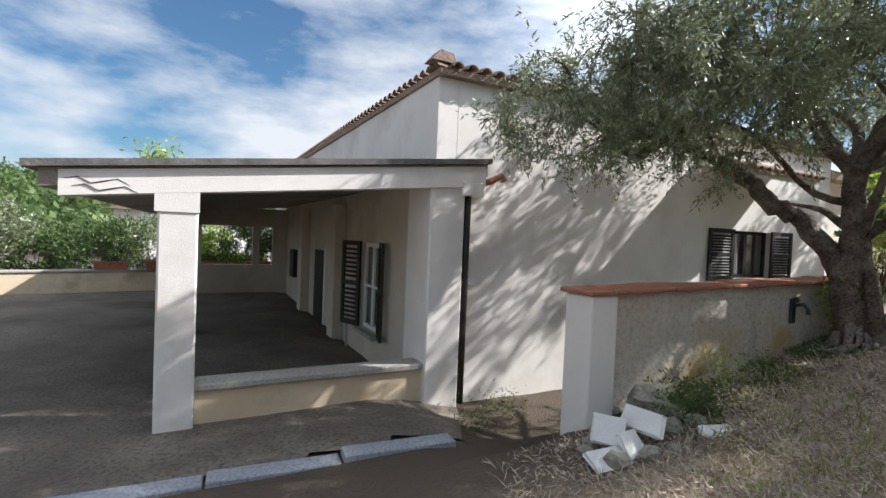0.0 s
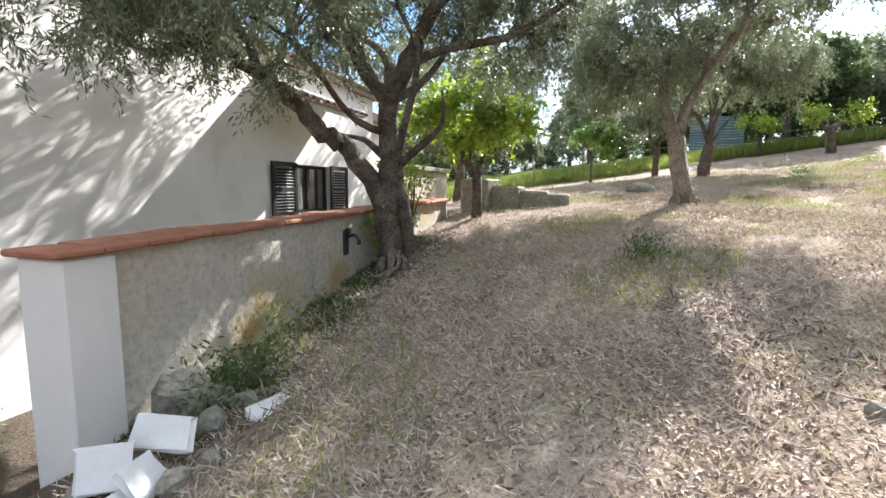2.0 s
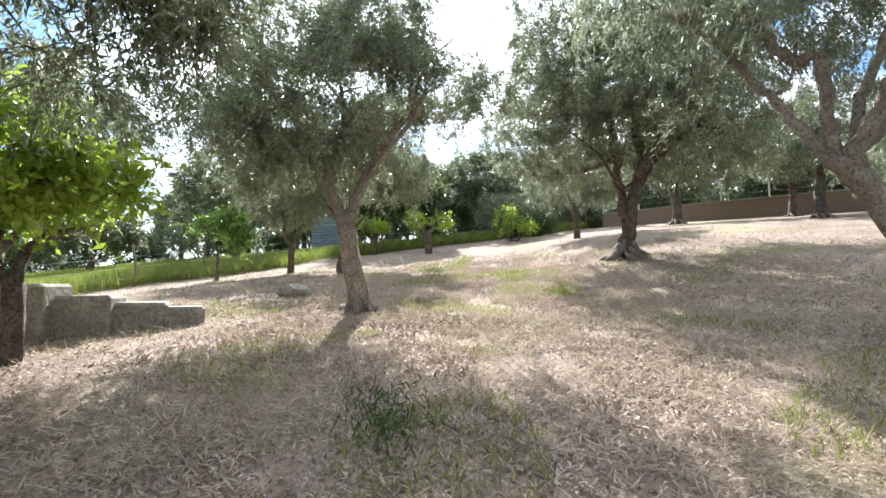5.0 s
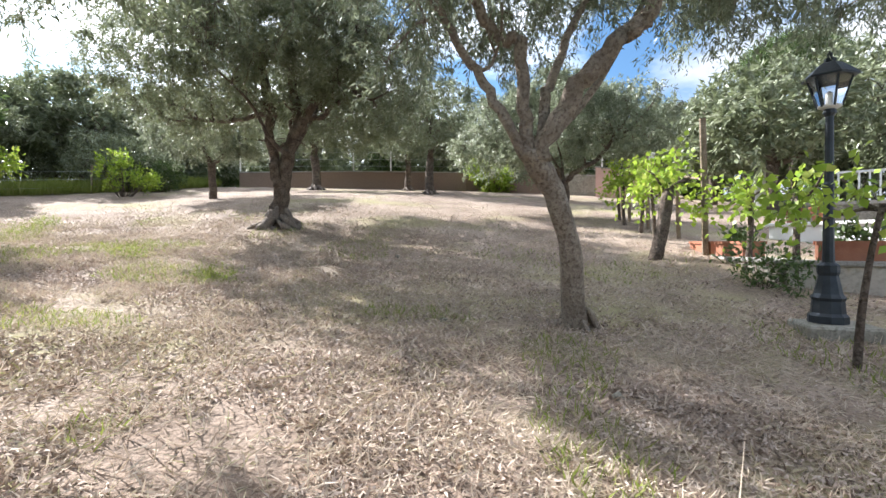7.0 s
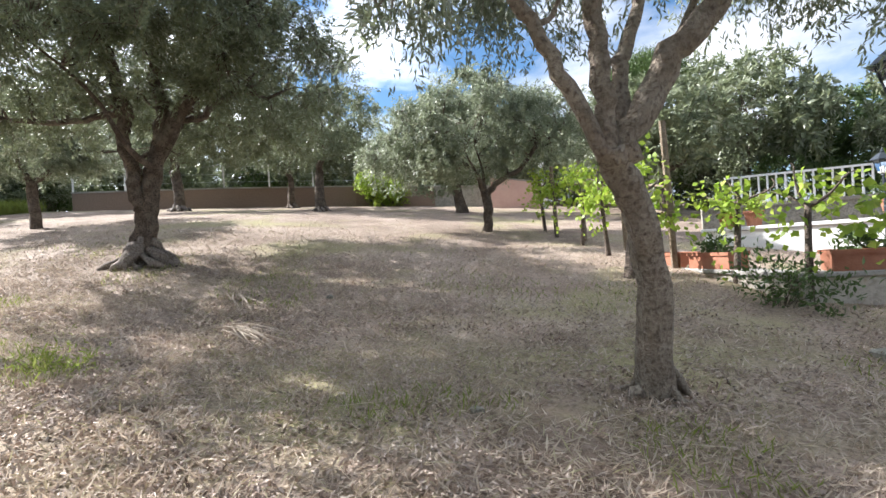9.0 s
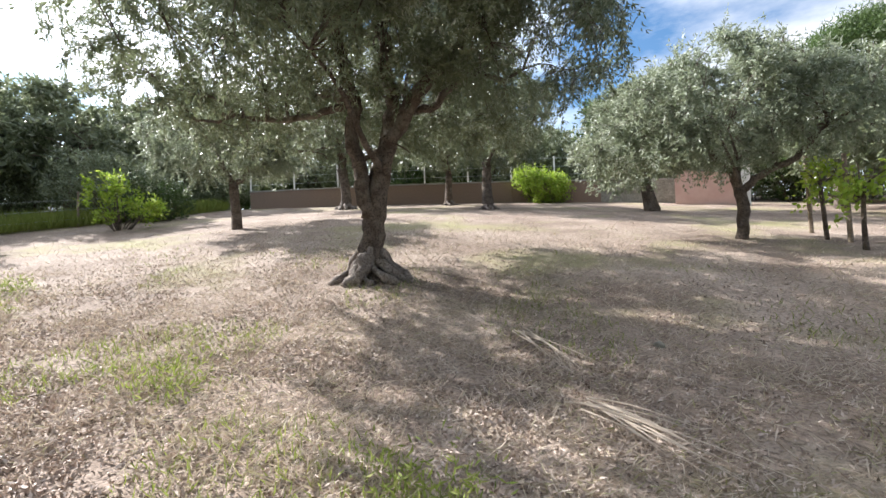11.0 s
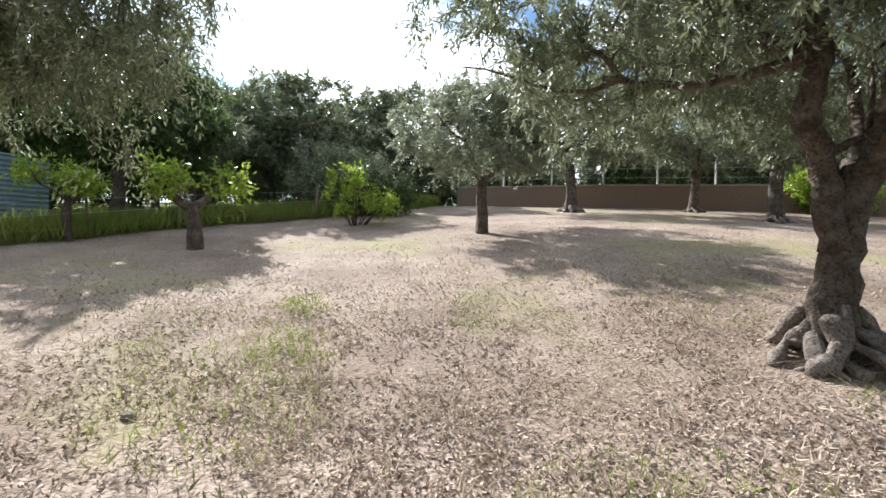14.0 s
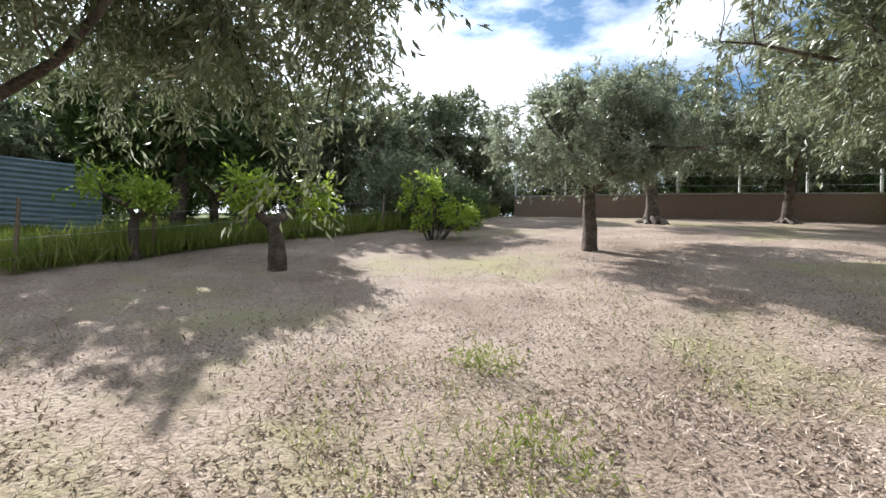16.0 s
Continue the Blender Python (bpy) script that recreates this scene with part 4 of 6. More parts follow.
tree("olive_tree", 19.8, 7.75, (1.1, 0.14, 0.10, 0.1, 0.0),
     [(-0.7, 0.5, 1.2, 0.08), (0.7, -0.6, 1.2, 0.08)],
     [(0, 0, 3.3, 2.4, 2.4, 1.6)], 22, 40000, MIDLEAF, 420, label=OL)
tree("olive_tree", 12.0, 10.8, (1.2, 0.2, 0.14, 0.1, 0.0),
     [(-0.9, 0.5, 1.4, 0.09), (0.8, -0.6, 1.3, 0.09), (0.1, 0.5, 1.7, 0.07)],
     [(0, 0, 3.4, 2.9, 2.7, 1.7)], 23, 52000, MIDLEAF, 500, label=OL)
tree("olive_tree", 33.5, 4.6, (1.2, 0.2, 0.14, -0.1, 0.0),
     [(-0.5, 1.0, 1.3, 0.10), (0.3, -1.0, 1.4, 0.10)],
     [(0, 0.8, 3.2, 1.8, 1.9, 1.4), (0.2, -1.4, 3.3, 1.8, 1.7, 1.3)], 24, 36000, (0.13, 0.034), 400, label=OL)

# pruned citrus trees with bright shoots
CL = "small pruned citrus tree with bright green shoots"
tree("citrus_tree", 7.65, 6.50, (0.75, 0.11, 0.09, 0.0, 0.0), [(-0.45, 0.3, 0.8, 0.06), (0.5, -0.35, 0.8, 0.06), (0.1, 0.2, 1.0, 0.05)],
     [(-0.05, 0.05, 1.8, 0.85, 0.85, 0.55), (0.55, -0.4, 1.7, 0.5, 0.5, 0.4), (-0.6, 0.45, 1.75, 0.5, 0.5, 0.4), (0.0, 0.1, 2.25, 0.35, 0.35, 0.3)], 31, 5200, (0.12, 0.055), 200, label="citrus tree with a round bright green crown", category="citrus tree", group="citrus trees", leaf_mat=M_CITRUS, droop=0.3)
tree("citrus_tree", 26.4, 3.12, (1.0, 0.19, 0.15, 0.05, 0.1), [(-0.5, 0.75, 0.55, 0.12), (0.4, -0.75, 0.85, 0.11)],
     [(-0.45, 0.8, 1.6, 0.5, 0.6, 0.35), (0.4, -0.75, 1.7, 0.3, 0.38, 0.42), (0, -0.2, 1.45, 0.3, 0.3, 0.2)], 32, 900, (0.16, 0.065), 80, label=CL, category="citrus tree", group="citrus trees", leaf_mat=M_CITRUS, droop=0.2, twigs=False)
tree("citrus_tree", 28.4, 5.9, (0.9, 0.11, 0.09, 0.05, 0.1), [(-0.4, 0.5, 0.6, 0.07), (0.4, -0.6, 0.6, 0.07)],
     [(0, 0.2, 1.6, 0.8, 0.9, 0.35)], 33, 1600, (0.14, 0.06), 60, label=CL, category="citrus tree", group="citrus trees", leaf_mat=M_CITRUS, droop=0.2, twigs=False)

tree("young_tree", 18.1, 9.5, (0.9, 0.07, 0.05, 0.05, 0.0), [(-0.3, 0.3, 0.5, 0.03), (0.35, -0.25, 0.55, 0.03)],
     [(0, 0, 1.5, 0.8, 0.8, 0.6), (0.3, -0.3, 1.9, 0.45, 0.45, 0.35)], 34, 3600, (0.12, 0.055), 120, label="young leafy tree with a thin trunk in the meadow", category="tree", group="", leaf_mat=M_MIDLEAF, droop=0.4, twigs=False)


def shrub(name, x, y, blobs, seed, leaves, leaf, material, label, category="shrub", group="", base=None, stem=0.02, up=0.25):
    """A bush: several stems from the ground and leaves all over uneven clumps. blobs: (dx, dy, z, rx, ry, rz)."""
    rng = np.random.default_rng(seed)
    t = thing(name, Matrix.Translation((x, y, (ground_z(x, y) if base is None else base) - 0.02)), label, category, group)
    st = Tubes(seed)
    cc = np.array(blobs)
    vol = cc[:, 3] * cc[:, 4] + cc[:, 5] * cc[:, 3]
    n = max(30, leaves // 28)
    pick = rng.choice(len(cc), n, p=vol / vol.sum())
    d = rng.normal(0, 1, (n, 3))
    d /= np.linalg.norm(d, axis=1, keepdims=True)
    c = cc[pick, :3] + d * rng.uniform(0.1, 1, (n, 1)) ** 0.4 * cc[pick, 3:6] * rng.uniform(0.8, 1.15, (n, 1))
    c = c[c[:, 2] > 0.03]
    for q in c[: min(len(c), 26)]:
        st.add(curve_pts((q[0] * 0.2, q[1] * 0.2, -0.05), q, 0.05, 5, rng, 0.05), [stem, stem * 0.8, stem * 0.6, stem * 0.4, stem * 0.2], 5, 0.05)
    raw("stem", st.v, st.f, M_BARK, t)
    per = max(2, leaves // len(c))
    k = rng.normal(0, 0.10, (len(c), per, 3)) + c[:, None, :]
    dv = rng.normal(0, 0.7, (len(c), per, 3)) + np.array([0, 0, up]) + 0.5 * d[: len(c), None, :]
    leaf_mesh("foliage", k.reshape(-1, 3), dv.reshape(-1, 3), leaf[0], leaf[1], material, t, rng)
    return t


shrub("bush", 29.2, -1.42, [(0, 0, 0.9, 0.7, 0.8, 0.7), (0.1, 0.6, 1.2, 0.5, 0.5, 0.5), (-0.1, -0.7, 0.7, 0.6, 0.6, 0.5), (0, 0.2, 1.7, 0.35, 0.4, 0.4)], 41, 1500, (0.16, 0.065), M_CITRUS, "bright green leafy bush at the edge of the grove", "bush")
shrub("bush", 24.9, -20.6, [(0, 0, 0.8, 1.5, 1.3, 0.9), (0.8, 0.5, 1.4, 0.9, 0.9, 0.8)], 42, 7000, (0.17, 0.07), M_CITRUS, "bright green bush in front of the far wall", "bush")
shrub("bush", 31.6, -3.4, [(0, 0, 0.7, 0.9, 1.0, 0.8), (0.3, 1.0, 0.9, 0.8, 0.8, 0.8)], 43, 7000, (0.12, 0.045), M_DARKLEAF, "dark green bush by the fence", "bush")
shrub("bush", 32.6, -2.6, [(0, 0, 1.3, 1.5, 1.7, 1.3), (0.4, 1.6, 1.6, 1.3, 1.3, 1.3)], 44, 15000, (0.13, 0.04), M_OLIVE, "grey-green scrub bush behind the fence", "bush")

# lesser trees beyond the grove, copies of a few
BG = []
for k, (sd_, lm, r) in enumerate(((61, M_OLIVE, 3.0), (62, M_OLIVE, 2.5), (63, M_DARKLEAF, 2.9))):
    BG.append(tree("background_tree", -30.0 - 9 * k, 60.0, (1.9, 0.24, 0.16, 0.1, 0.1), [(-1.2, 0.9, 1.4, 0.12), (1.0, -1.0, 1.5, 0.12), (0.2, 0.4, 1.9, 0.1)],
                   [(0, 0, 3.9, r, r, 2.0), (1.2, 1.0, 3.2, r * 0.6, r * 0.6, 1.5), (-1.3, -0.8, 3.0, r * 0.6, r * 0.6, 1.5)], sd_, 14000, (0.27, 0.085), 320, label=("tall dark green tree beyond the grove" if k == 2 else "grey-green olive tree beyond the grove"), category="tree", group="trees beyond the grove", leaf_mat=lm, twigs=False))
brng = np.random.default_rng(77)
SPOTS = [(31.8, 5.6, 2), (24, 25, 1), (29, 13.5, 0), (39, 11.5, 1), (38, 3.5, 0), (37.5, -1, 2), (41, 0.5, 0), (36.5, 12, 2), (30, 22, 1), (18, 27, 0), (35, 18, 1), (42, 8, 2), (44, -5, 0), (40, -6.8, 1), (45, -12, 2), (39.5, -14.5, 0), (43, -19, 1),
         (36, -20.5, 2), (38, -26, 0), (32.5, -24.5, 1), (33, -31, 2), (28.5, -27, 0), (28, -34, 1), (23.5, -27.5, 2), (22, -34, 0), (17.5, -27.5, 1), (16, -34, 2), (12.5, -26.5, 0), (9, -31, 1), (6.5, -25, 0), (3, -29, 2),
         (0.5, -24, 1), (-3, -28, 0), (13.5, 20.5, 1), (47, 3, 1), (48, 14, 0), (43, 24, 1), (12.5, -21.5, 1), (9.5, -18.5, 0)]
for x, y, k in SPOTS:
    k = 1 if k == 2 and x > 33 else k
    sc = brng.uniform(0.85, 1.2)
    copy_thing(BG[k], Matrix.Translation((x, y, ground_z(x, y) - 0.05)) @ Matrix.Rotation(brng.uniform(0, 6.28), 4, "Z") @ Matrix.Diagonal((sc, sc, sc * brng.uniform(0.85, 1.15), 1)))

# ---------------- yard by the house ----------------
def pavement_mesh():
    """The concrete yard, laid just above the ground."""
    vs, fs = [], []
    step = 0.35
    ids = {}

    def inside(x, y):
        a = x < 0.46 - 0 and (y > 3.55 + (x + 2.36) * 0.44 or x < -2.36 and y > -1.2 - (x + 2.6) * 0.0)
        return a
    for i in range(100):
        for j in range(72):
            x, y = -34 + i * step, -1.0 + j * step
            if inside(x + step / 2, y + step / 2):
                q = []
                for a, b in ((0, 0), (1, 0), (1, 1), (0, 1)):
                    key = (i + a, j + b)
                    if key not in ids:
                        xx, yy = -34 + key[0] * step, -1.0 + key[1] * step
                        if xx > -2.6 and yy < 3.6 + (xx + 2.36) * 0.44:
                            yy = 3.6 + (xx + 2.36) * 0.44
                        spot = (round(xx, 3), round(yy, 3))
                        if spot in ids:
                            ids[key] = ids[spot]
                            q.append(ids[key])
                            continue
                        ids[key] = ids[spot] = len(vs)
                        vs.append((xx, yy, ground_z(xx, yy) + 0.035 + 0.006 * noise.noise(Vector((xx, yy, 0)) * 2)))
                    q.append(ids[key])
                q = list(dict.fromkeys(q))
                if len(q) >= 3:
                    fs.append(q)
    ob = raw("pavement", vs, fs, M_YARD, None, "", True)
    return tagged(ob, "worn grey concrete yard in front of the porch", "pavement", "", "structure")


pavement_mesh()
kerb = thing("drain_kerb", Matrix.Translation((-2.30, 3.54, 0)) @ Matrix.Rotation(math.atan2(1.20, 2.72), 4, "Z"), "row of pale slabs laid as a drain edge", "kerb")
krng = np.random.default_rng(5)
M_KERB = mat("kerb_slab", [(0.26, 0.28, 0.32), (0.36, 0.38, 0.42), (0.20, 0.20, 0.21)], 2, 0.9, 0.4, 30)
for i in (-3, -1, 1, 3):
    part("slab", bx(0.01, 1.075, -0.10, 0.10, -0.08, 0.0, bev=0.010), M_KERB, kerb).matrix_basis = pose(i * 0.545, krng.normal(0, 0.008), ground_z(-2.05 + i * 0.5, 3.65 + i * 0.22) + 0.048, krng.normal(0, 0.5), krng.normal(0, 0.5), krng.normal(0, 0.7))

# heap of broken slabs by the wall's end
hrng = np.random.default_rng(12)
for k, (x, y, w, h, tilt, rz, zz) in enumerate(((1.55, 3.75, 0.34, 0.17, 28, 20, 0.10), (1.62, 4.00, 0.26, 0.24, 62, -30, 0.22), (1.90, 4.02, 0.36, 0.17, 55, -55, 0.26), (1.76, 3.86, 0.22, 0.20, 48, 35, 0.14), (2.55, 4.02, 0.30, 0.15, 14, 10, 0.06))):
    bm = bx(-w / 2, w / 2, -h / 2, h / 2, -0.02, 0.02, bev=0.004)
    for v in bm.verts:
        v.co.x += hrng.normal(0, 0.012)
        v.co.y += hrng.normal(0, 0.012)
    o = part("broken_slab", bm, M_MARBLE)
    tagged(o, "broken white stone slab lying in the heap by the wall", "slab", "broken slabs by the wall")
    o.matrix_world = pose(x - 0.17, y - 0.10, ground_z(x - 0.17, y - 0.10) + zz - 0.07, tilt, hrng.normal(0, 8), rz)


def rock(x, y, r, seed, material, label, sq=0.65, name="stone", cat="stone", group=""):
    rng = np.random.default_rng(seed)
    bm = bmesh.new()
    bmesh.ops.create_icosphere(bm, subdivisions=2, radius=1.0)
    off = Vector(rng.uniform(-9, 9, 3))
    for v in bm.verts:
        k = 1 + 0.35 * noise.noise(v.co * 1.3 + off) + 0.1 * noise.noise(v.co * 4 + off)
        v.co = Vector((v.co.x * r * k, v.co.y * r * k * 0.8, v.co.z * r * k * sq))
    o = part(name, bm, material)
    o.matrix_world = pose(x, y, ground_z(x, y) + r * sq * 0.35, 0, 0, rng.uniform(0, 360))
    return tagged(o, label, cat, group)


for k, (x, y, r) in enumerate(((1.42, 3.62, 0.11), (1.70, 3.66, 0.10), (1.25, 3.85, 0.08), (2.05, 4.08, 0.12), (2.30, 4.15, 0.10), (2.2, 4.38, 0.13), (1.35, 4.0, 0.09), (1.9, 3.7, 0.07))):
    rock(x, y, r, 20 + k, M_STONE, "small rough stone in the rubble by the wall", group="rubble by the wall")
rock(2.02, 4.46, 0.22, 40, M_STONE, "grey stone leaning on the garden wall", 1.0)
rock(11.7, 5.15, 0.30, 41, M_STONE, "low dark stone in the grass", 0.5)
for k, (x, y, r) in enumerate(((12.0, -2.9, 0.06), (5.2, 0.55, 0.05), (6.5, -0.6, 0.05), (8.6, -0.9, 0.06), (4.0, 1.0, 0.06), (17.9, 3.2, 0.05))):
    rock(x, y, r, 60 + k, M_STONE, "small pale stone in the dry grass", group="small stones in the grass")

# weeds at the foot of the wall
shrub("weed_clump", 2.35, 4.30, [(0, 0, 0.12, 0.30, 0.25, 0.14), (0.4, 0.25, 0.10, 0.3, 0.2, 0.12), (-0.3, -0.25, 0.08, 0.25, 0.25, 0.1)], 70, 800, (0.07, 0.018), M_DARKLEAF, "low green weeds at the foot of the wall", "weeds", stem=0.003)
shrub("weed_clump", 3.2, 4.98, [(0, 0, 0.10, 0.4, 0.15, 0.12), (0.7, 0.35, 0.1, 0.4, 0.15, 0.12)], 71, 700, (0.06, 0.015), M_GRASS, "low green weeds at the foot of the wall", "weeds", stem=0.003)
shrub("weed_clump", 0.55, 5.6, [(0, 0, 0.10, 0.35, 0.3, 0.14), (0.3, 0.5, 0.1, 0.3, 0.3, 0.12)], 72, 500, (0.06, 0.015), M_DARKLEAF, "dark weeds by the house corner", "weeds", stem=0.003)
shrub("ivy_plant", 5.0, 5.75, [(0, 0, 0.7, 0.3, 0.10, 0.6), (0.5, 0.25, 1.0, 0.35, 0.1, 0.4)], 73, 1300, (0.07, 0.03), M_CITRUS, "straggly creeper climbing the garden wall", "creeper")

for k, (x, y, r, m) in enumerate(((11.9, 0.25, 0.34, M_GRASS), (18.6, 1.9, 0.45, M_GRASS), (6.2, 2.95, 0.26, M_DARKLEAF), (16.1, 2.75, 0.30, M_DARKLEAF), (14.3, 0.9, 0.35, M_GRASS), (20.2, 1.6, 0.30, M_GRASS))):
    shrub("weed_clump", x, y, [(0, 0, 0.05, r, r * 0.8, 0.07), (r * 0.7, r * 0.4, 0.04, r * 0.6, r * 0.6, 0.06)], 170 + k, 520, (0.075, 0.014), m, "low tuft of green weeds in the dry grass", "weeds", "weeds in the grass", stem=0.002, up=0.8)

# tap and bracket on the wall
tap = thing("wall_tap", WM @ Matrix.Translation((3.12, -0.03, 0.88)), "black iron bracket and tap on the garden wall", "tap")
part("plate", bx(-0.05, 0.05, 0.0, 0.03, -0.16, 0.14, bev=0.01), M_IRON, tap)
tp = Tubes(3)
tp.add([(0.02, 0.0, 0.06), (0.03, -0.09, 0.08), (0.03, -0.14, 0.02), (0.03, -0.14, -0.03)], [0.022, 0.02, 0.02, 0.024], 8, 0)
raw("spout", tp.v, tp.f, M_IRON, tap, "", True)
part("valve", bx(-0.06, 0.0, -0.06, 0.0, 0.10, 0.16, bev=0.01), M_IRON, tap)

# taller wall beyond the garden wall, and stone blocks that step down from it
w2 = thing("upper_wall", WM, "taller white garden wall with a dark capping", "wall")
part("wall_body", bx(5.6, 8.35, 0.42, 0.72, -0.8, 1.84, bev=0.02), M_WALLOLD, w2)
part("capping", bx(5.55, 8.42, 0.36, 0.78, 1.84, 1.93, bev=0.015), M_STONE, w2)
for k, (px, py, w, h) in enumerate(((8.55, 7.15, 0.6, 0.62), (8.85, 6.70, 0.55, 0.42), (9.10, 6.25, 0.45, 0.29), (9.25, 5.88, 0.38, 0.2))):
    p = Vector((px, py, 0))
    bm = bx(-w / 2, w / 2, -0.3, 0.3, -0.3, h, bev=0.035)
    for q in bm.verts:
        q.co += Vector((0.02 * noise.noise(q.co * 7 + Vector((k, 0, 0))), 0.02 * noise.noise(q.co * 7 + Vector((0, k, 3))), 0.015 * noise.noise(q.co * 5)))
    o = part("stone_block", bm, M_STONE)
    o.matrix_world = Matrix.Translation((p.x, p.y, ground_z(p.x, p.y))) @ Matrix.Rotation(W_A - 0.25 + 0.1 * k, 4, "Z")
    tagged(o, "mossy stone block stepping down from the wall", "stone block", "stone blocks by the citrus tree")

# far yard: boundary wall, planters, shrubs, house beyond, hill
yw = thing("yard_wall", Matrix.Translation((-11.6, 12.6, -0.5)) @ Matrix.Rotation(math.atan2(1.45, 1.95), 4, "Z"), "low stained yard wall", "wall")
part("wall_body", bx(-14, 9, 0, 0.25, -0.3, 0.62, bev=0.02), M_LOWWALL, yw)
part("coping", bx(-14, 9, -0.04, 0.29, 0.62, 0.68, bev=0.01), M_CONC, yw)
planter_me = bpy.data.meshes.new("trough")
pb = bmesh.new()
box(pb, -0.36, 0.36, -0.13, 0.13, 0.0, 0.05)
for a in ((-0.40, 0.40, -0.17, -0.13), (-0.40, 0.40, 0.13, 0.17), (-0.40, -0.36, -0.13, 0.13), (0.36, 0.40, -0.13, 0.13)):
    box(pb, *a, 0.0, 0.24)
for a in ((-0.42, 0.42, -0.19, -0.13), (-0.42, 0.42, 0.13, 0.19)):
    box(pb, *a, 0.20, 0.25)
pb.to_mesh(planter_me)
pb.free()
planter_me.materials.append(M_TERRA)
soil_me = bpy.data.meshes.new("soil")
sb = bx(-0.36, 0.36, -0.13, 0.13, 0.05, 0.20)
sb.to_mesh(soil_me)
sb.free()
soil_me.materials.append(M_SLATE)


def planter(m, seed, plant=True):
    t = thing("planter", m, "rectangular terracotta planter with a small green plant" if plant else "rectangular terracotta planter of bare soil", "planter", "terracotta planters")
    for nm, me in (("trough", planter_me), ("soil", soil_me)):
        o = new(nm, me)
        o.parent = t
    if plant:
        rng = np.random.default_rng(seed)
        p = rng.normal(0, 1, (260, 3)) * (0.16, 0.06, 0.09) + (0, 0, 0.30)
        leaf_mesh("plant", p, rng.normal(0, 1, (260, 3)) + (0, 0, 0.6), 0.11, 0.04, M_DARKLEAF, t, rng)
    return t


YM = Matrix.Translation((-11.6, 12.6, -0.5)) @ Matrix.Rotation(math.atan2(1.45, 1.95), 4, "Z")
for k, u in enumerate((2.4, 3.7, 5.0, 6.6)):
    planter(YM @ Matrix.Translation((u, 0.12, 0.68)), 80 + k, k % 2 == 0)
for k in range(12):
    u = -7 + k * 1.5
    p = YM @ Vector((u, 1.6 + (k % 3) * 0.7, 0))
    h = 1.5 + 0.8 * ((k * 7) % 5) / 4
    shrub("bush", p.x, p.y, [(0, 0, h * 0.55, 1.3, 1.2, h * 0.6), (0.5, 0.5, h * 0.9, 0.9, 0.9, h * 0.35)], 90 + k, 5200, (0.13, 0.05), (M_DARKLEAF, M_OLIVE, M_CITRUS)[k % 3 if k != 5 else 0], "leafy bush behind the yard wall", "bush", "bushes behind the yard wall", -0.5)


def hill_mesh():
    vs, fs = [], []
    nx, ny = 70, 40
    for j in range(ny):
        for i in range(nx):
            a = radians(70 + 110 * i / (nx - 1))
            r = 30 + 210 * (j / (ny - 1))
            x, y = r * math.cos(a), r * math.sin(a)
            s = smooth(30, 190, r) * smooth(78, 125, math.degrees(a))
            z = -1.5 + 15 * s + 4 * s * noise.noise(Vector((x, y, 0)) * 0.02) + 2.2 * min(1, s * 5) * noise.noise(Vector((x, y, 0)) * 0.12) + 1.0 * min(1, s * 6) * noise.noise(Vector((x, y, 3)) * 0.45)
            vs.append((x, y, z))
    fs = [(j * nx + i, j * nx + i + 1, (j + 1) * nx + i + 1, (j + 1) * nx + i) for j in range(ny - 1) for i in range(nx - 1)]
    return tagged(raw("hill", vs, fs, M_HILL, None, "", True), "green scrub hillside in the distance", "hill", "", "structure")


hill_mesh()
hrng = np.random.default_rng(31)
hp, hd = [], []
for _ in range(1700):
    a, r = radians(hrng.uniform(96, 150)), hrng.uniform(45, 190)
    x, y = r * math.cos(a), r * math.sin(a)
    s = smooth(30, 190, r) * smooth(78, 125, math.degrees(a))
    z = -1.5 + 15 * s + 4 * s * noise.noise(Vector((x, y, 0)) * 0.02)
    n_ = 22
    k = hrng.normal(0, 1, (n_, 3)) * (1.3, 1.3, 0.9) + (x, y, z + 1.2)
    hp.append(k)
    hd.append(hrng.normal(0, 1, (n_, 3)))
hs = leaf_mesh("hill_scrub", np.concatenate(hp), np.concatenate(hd), 1.0, 0.6, M_DARKLEAF, None, hrng)
tagged(hs, "dark green scrub covering the far hillside", "scrub", "", "stuff")
neigh = thing("neighbour_house", HM @ Matrix.Translation((-2.4, 27.0, -0.6)), "white house beyond the yard", "house")
part("wall", bx(-5, 4, 0, 6, 0, 3.0), M_RENDER, neigh)
part("roof", prism([(-5.4, 2.95), (4.4, 2.95), (-0.5, 4.3)], -0.4, 6.4), M_ROOF, neigh)
nw = part("window", bx(-2.4, -1.4, -0.05, 0.0, 1.0, 2.1), M_SHUTTER, neigh)
part("window_frame", bx(-2.5, -1.3, -0.07, -0.05, 2.1, 2.2), M_WHITE, nw)
hm = HM @ Vector((-2.2, 13.5, 0))
shrub("bush", hm.x, hm.y, [(0, 0, 0.8, 0.9, 0.6, 0.5), (0.9, 0.2, 0.7, 0.6, 0.5, 0.4)], 110, 2500, (0.12, 0.05), M_CITRUS, "bright bush seen through the end of the porch", "bush", "", -0.5)

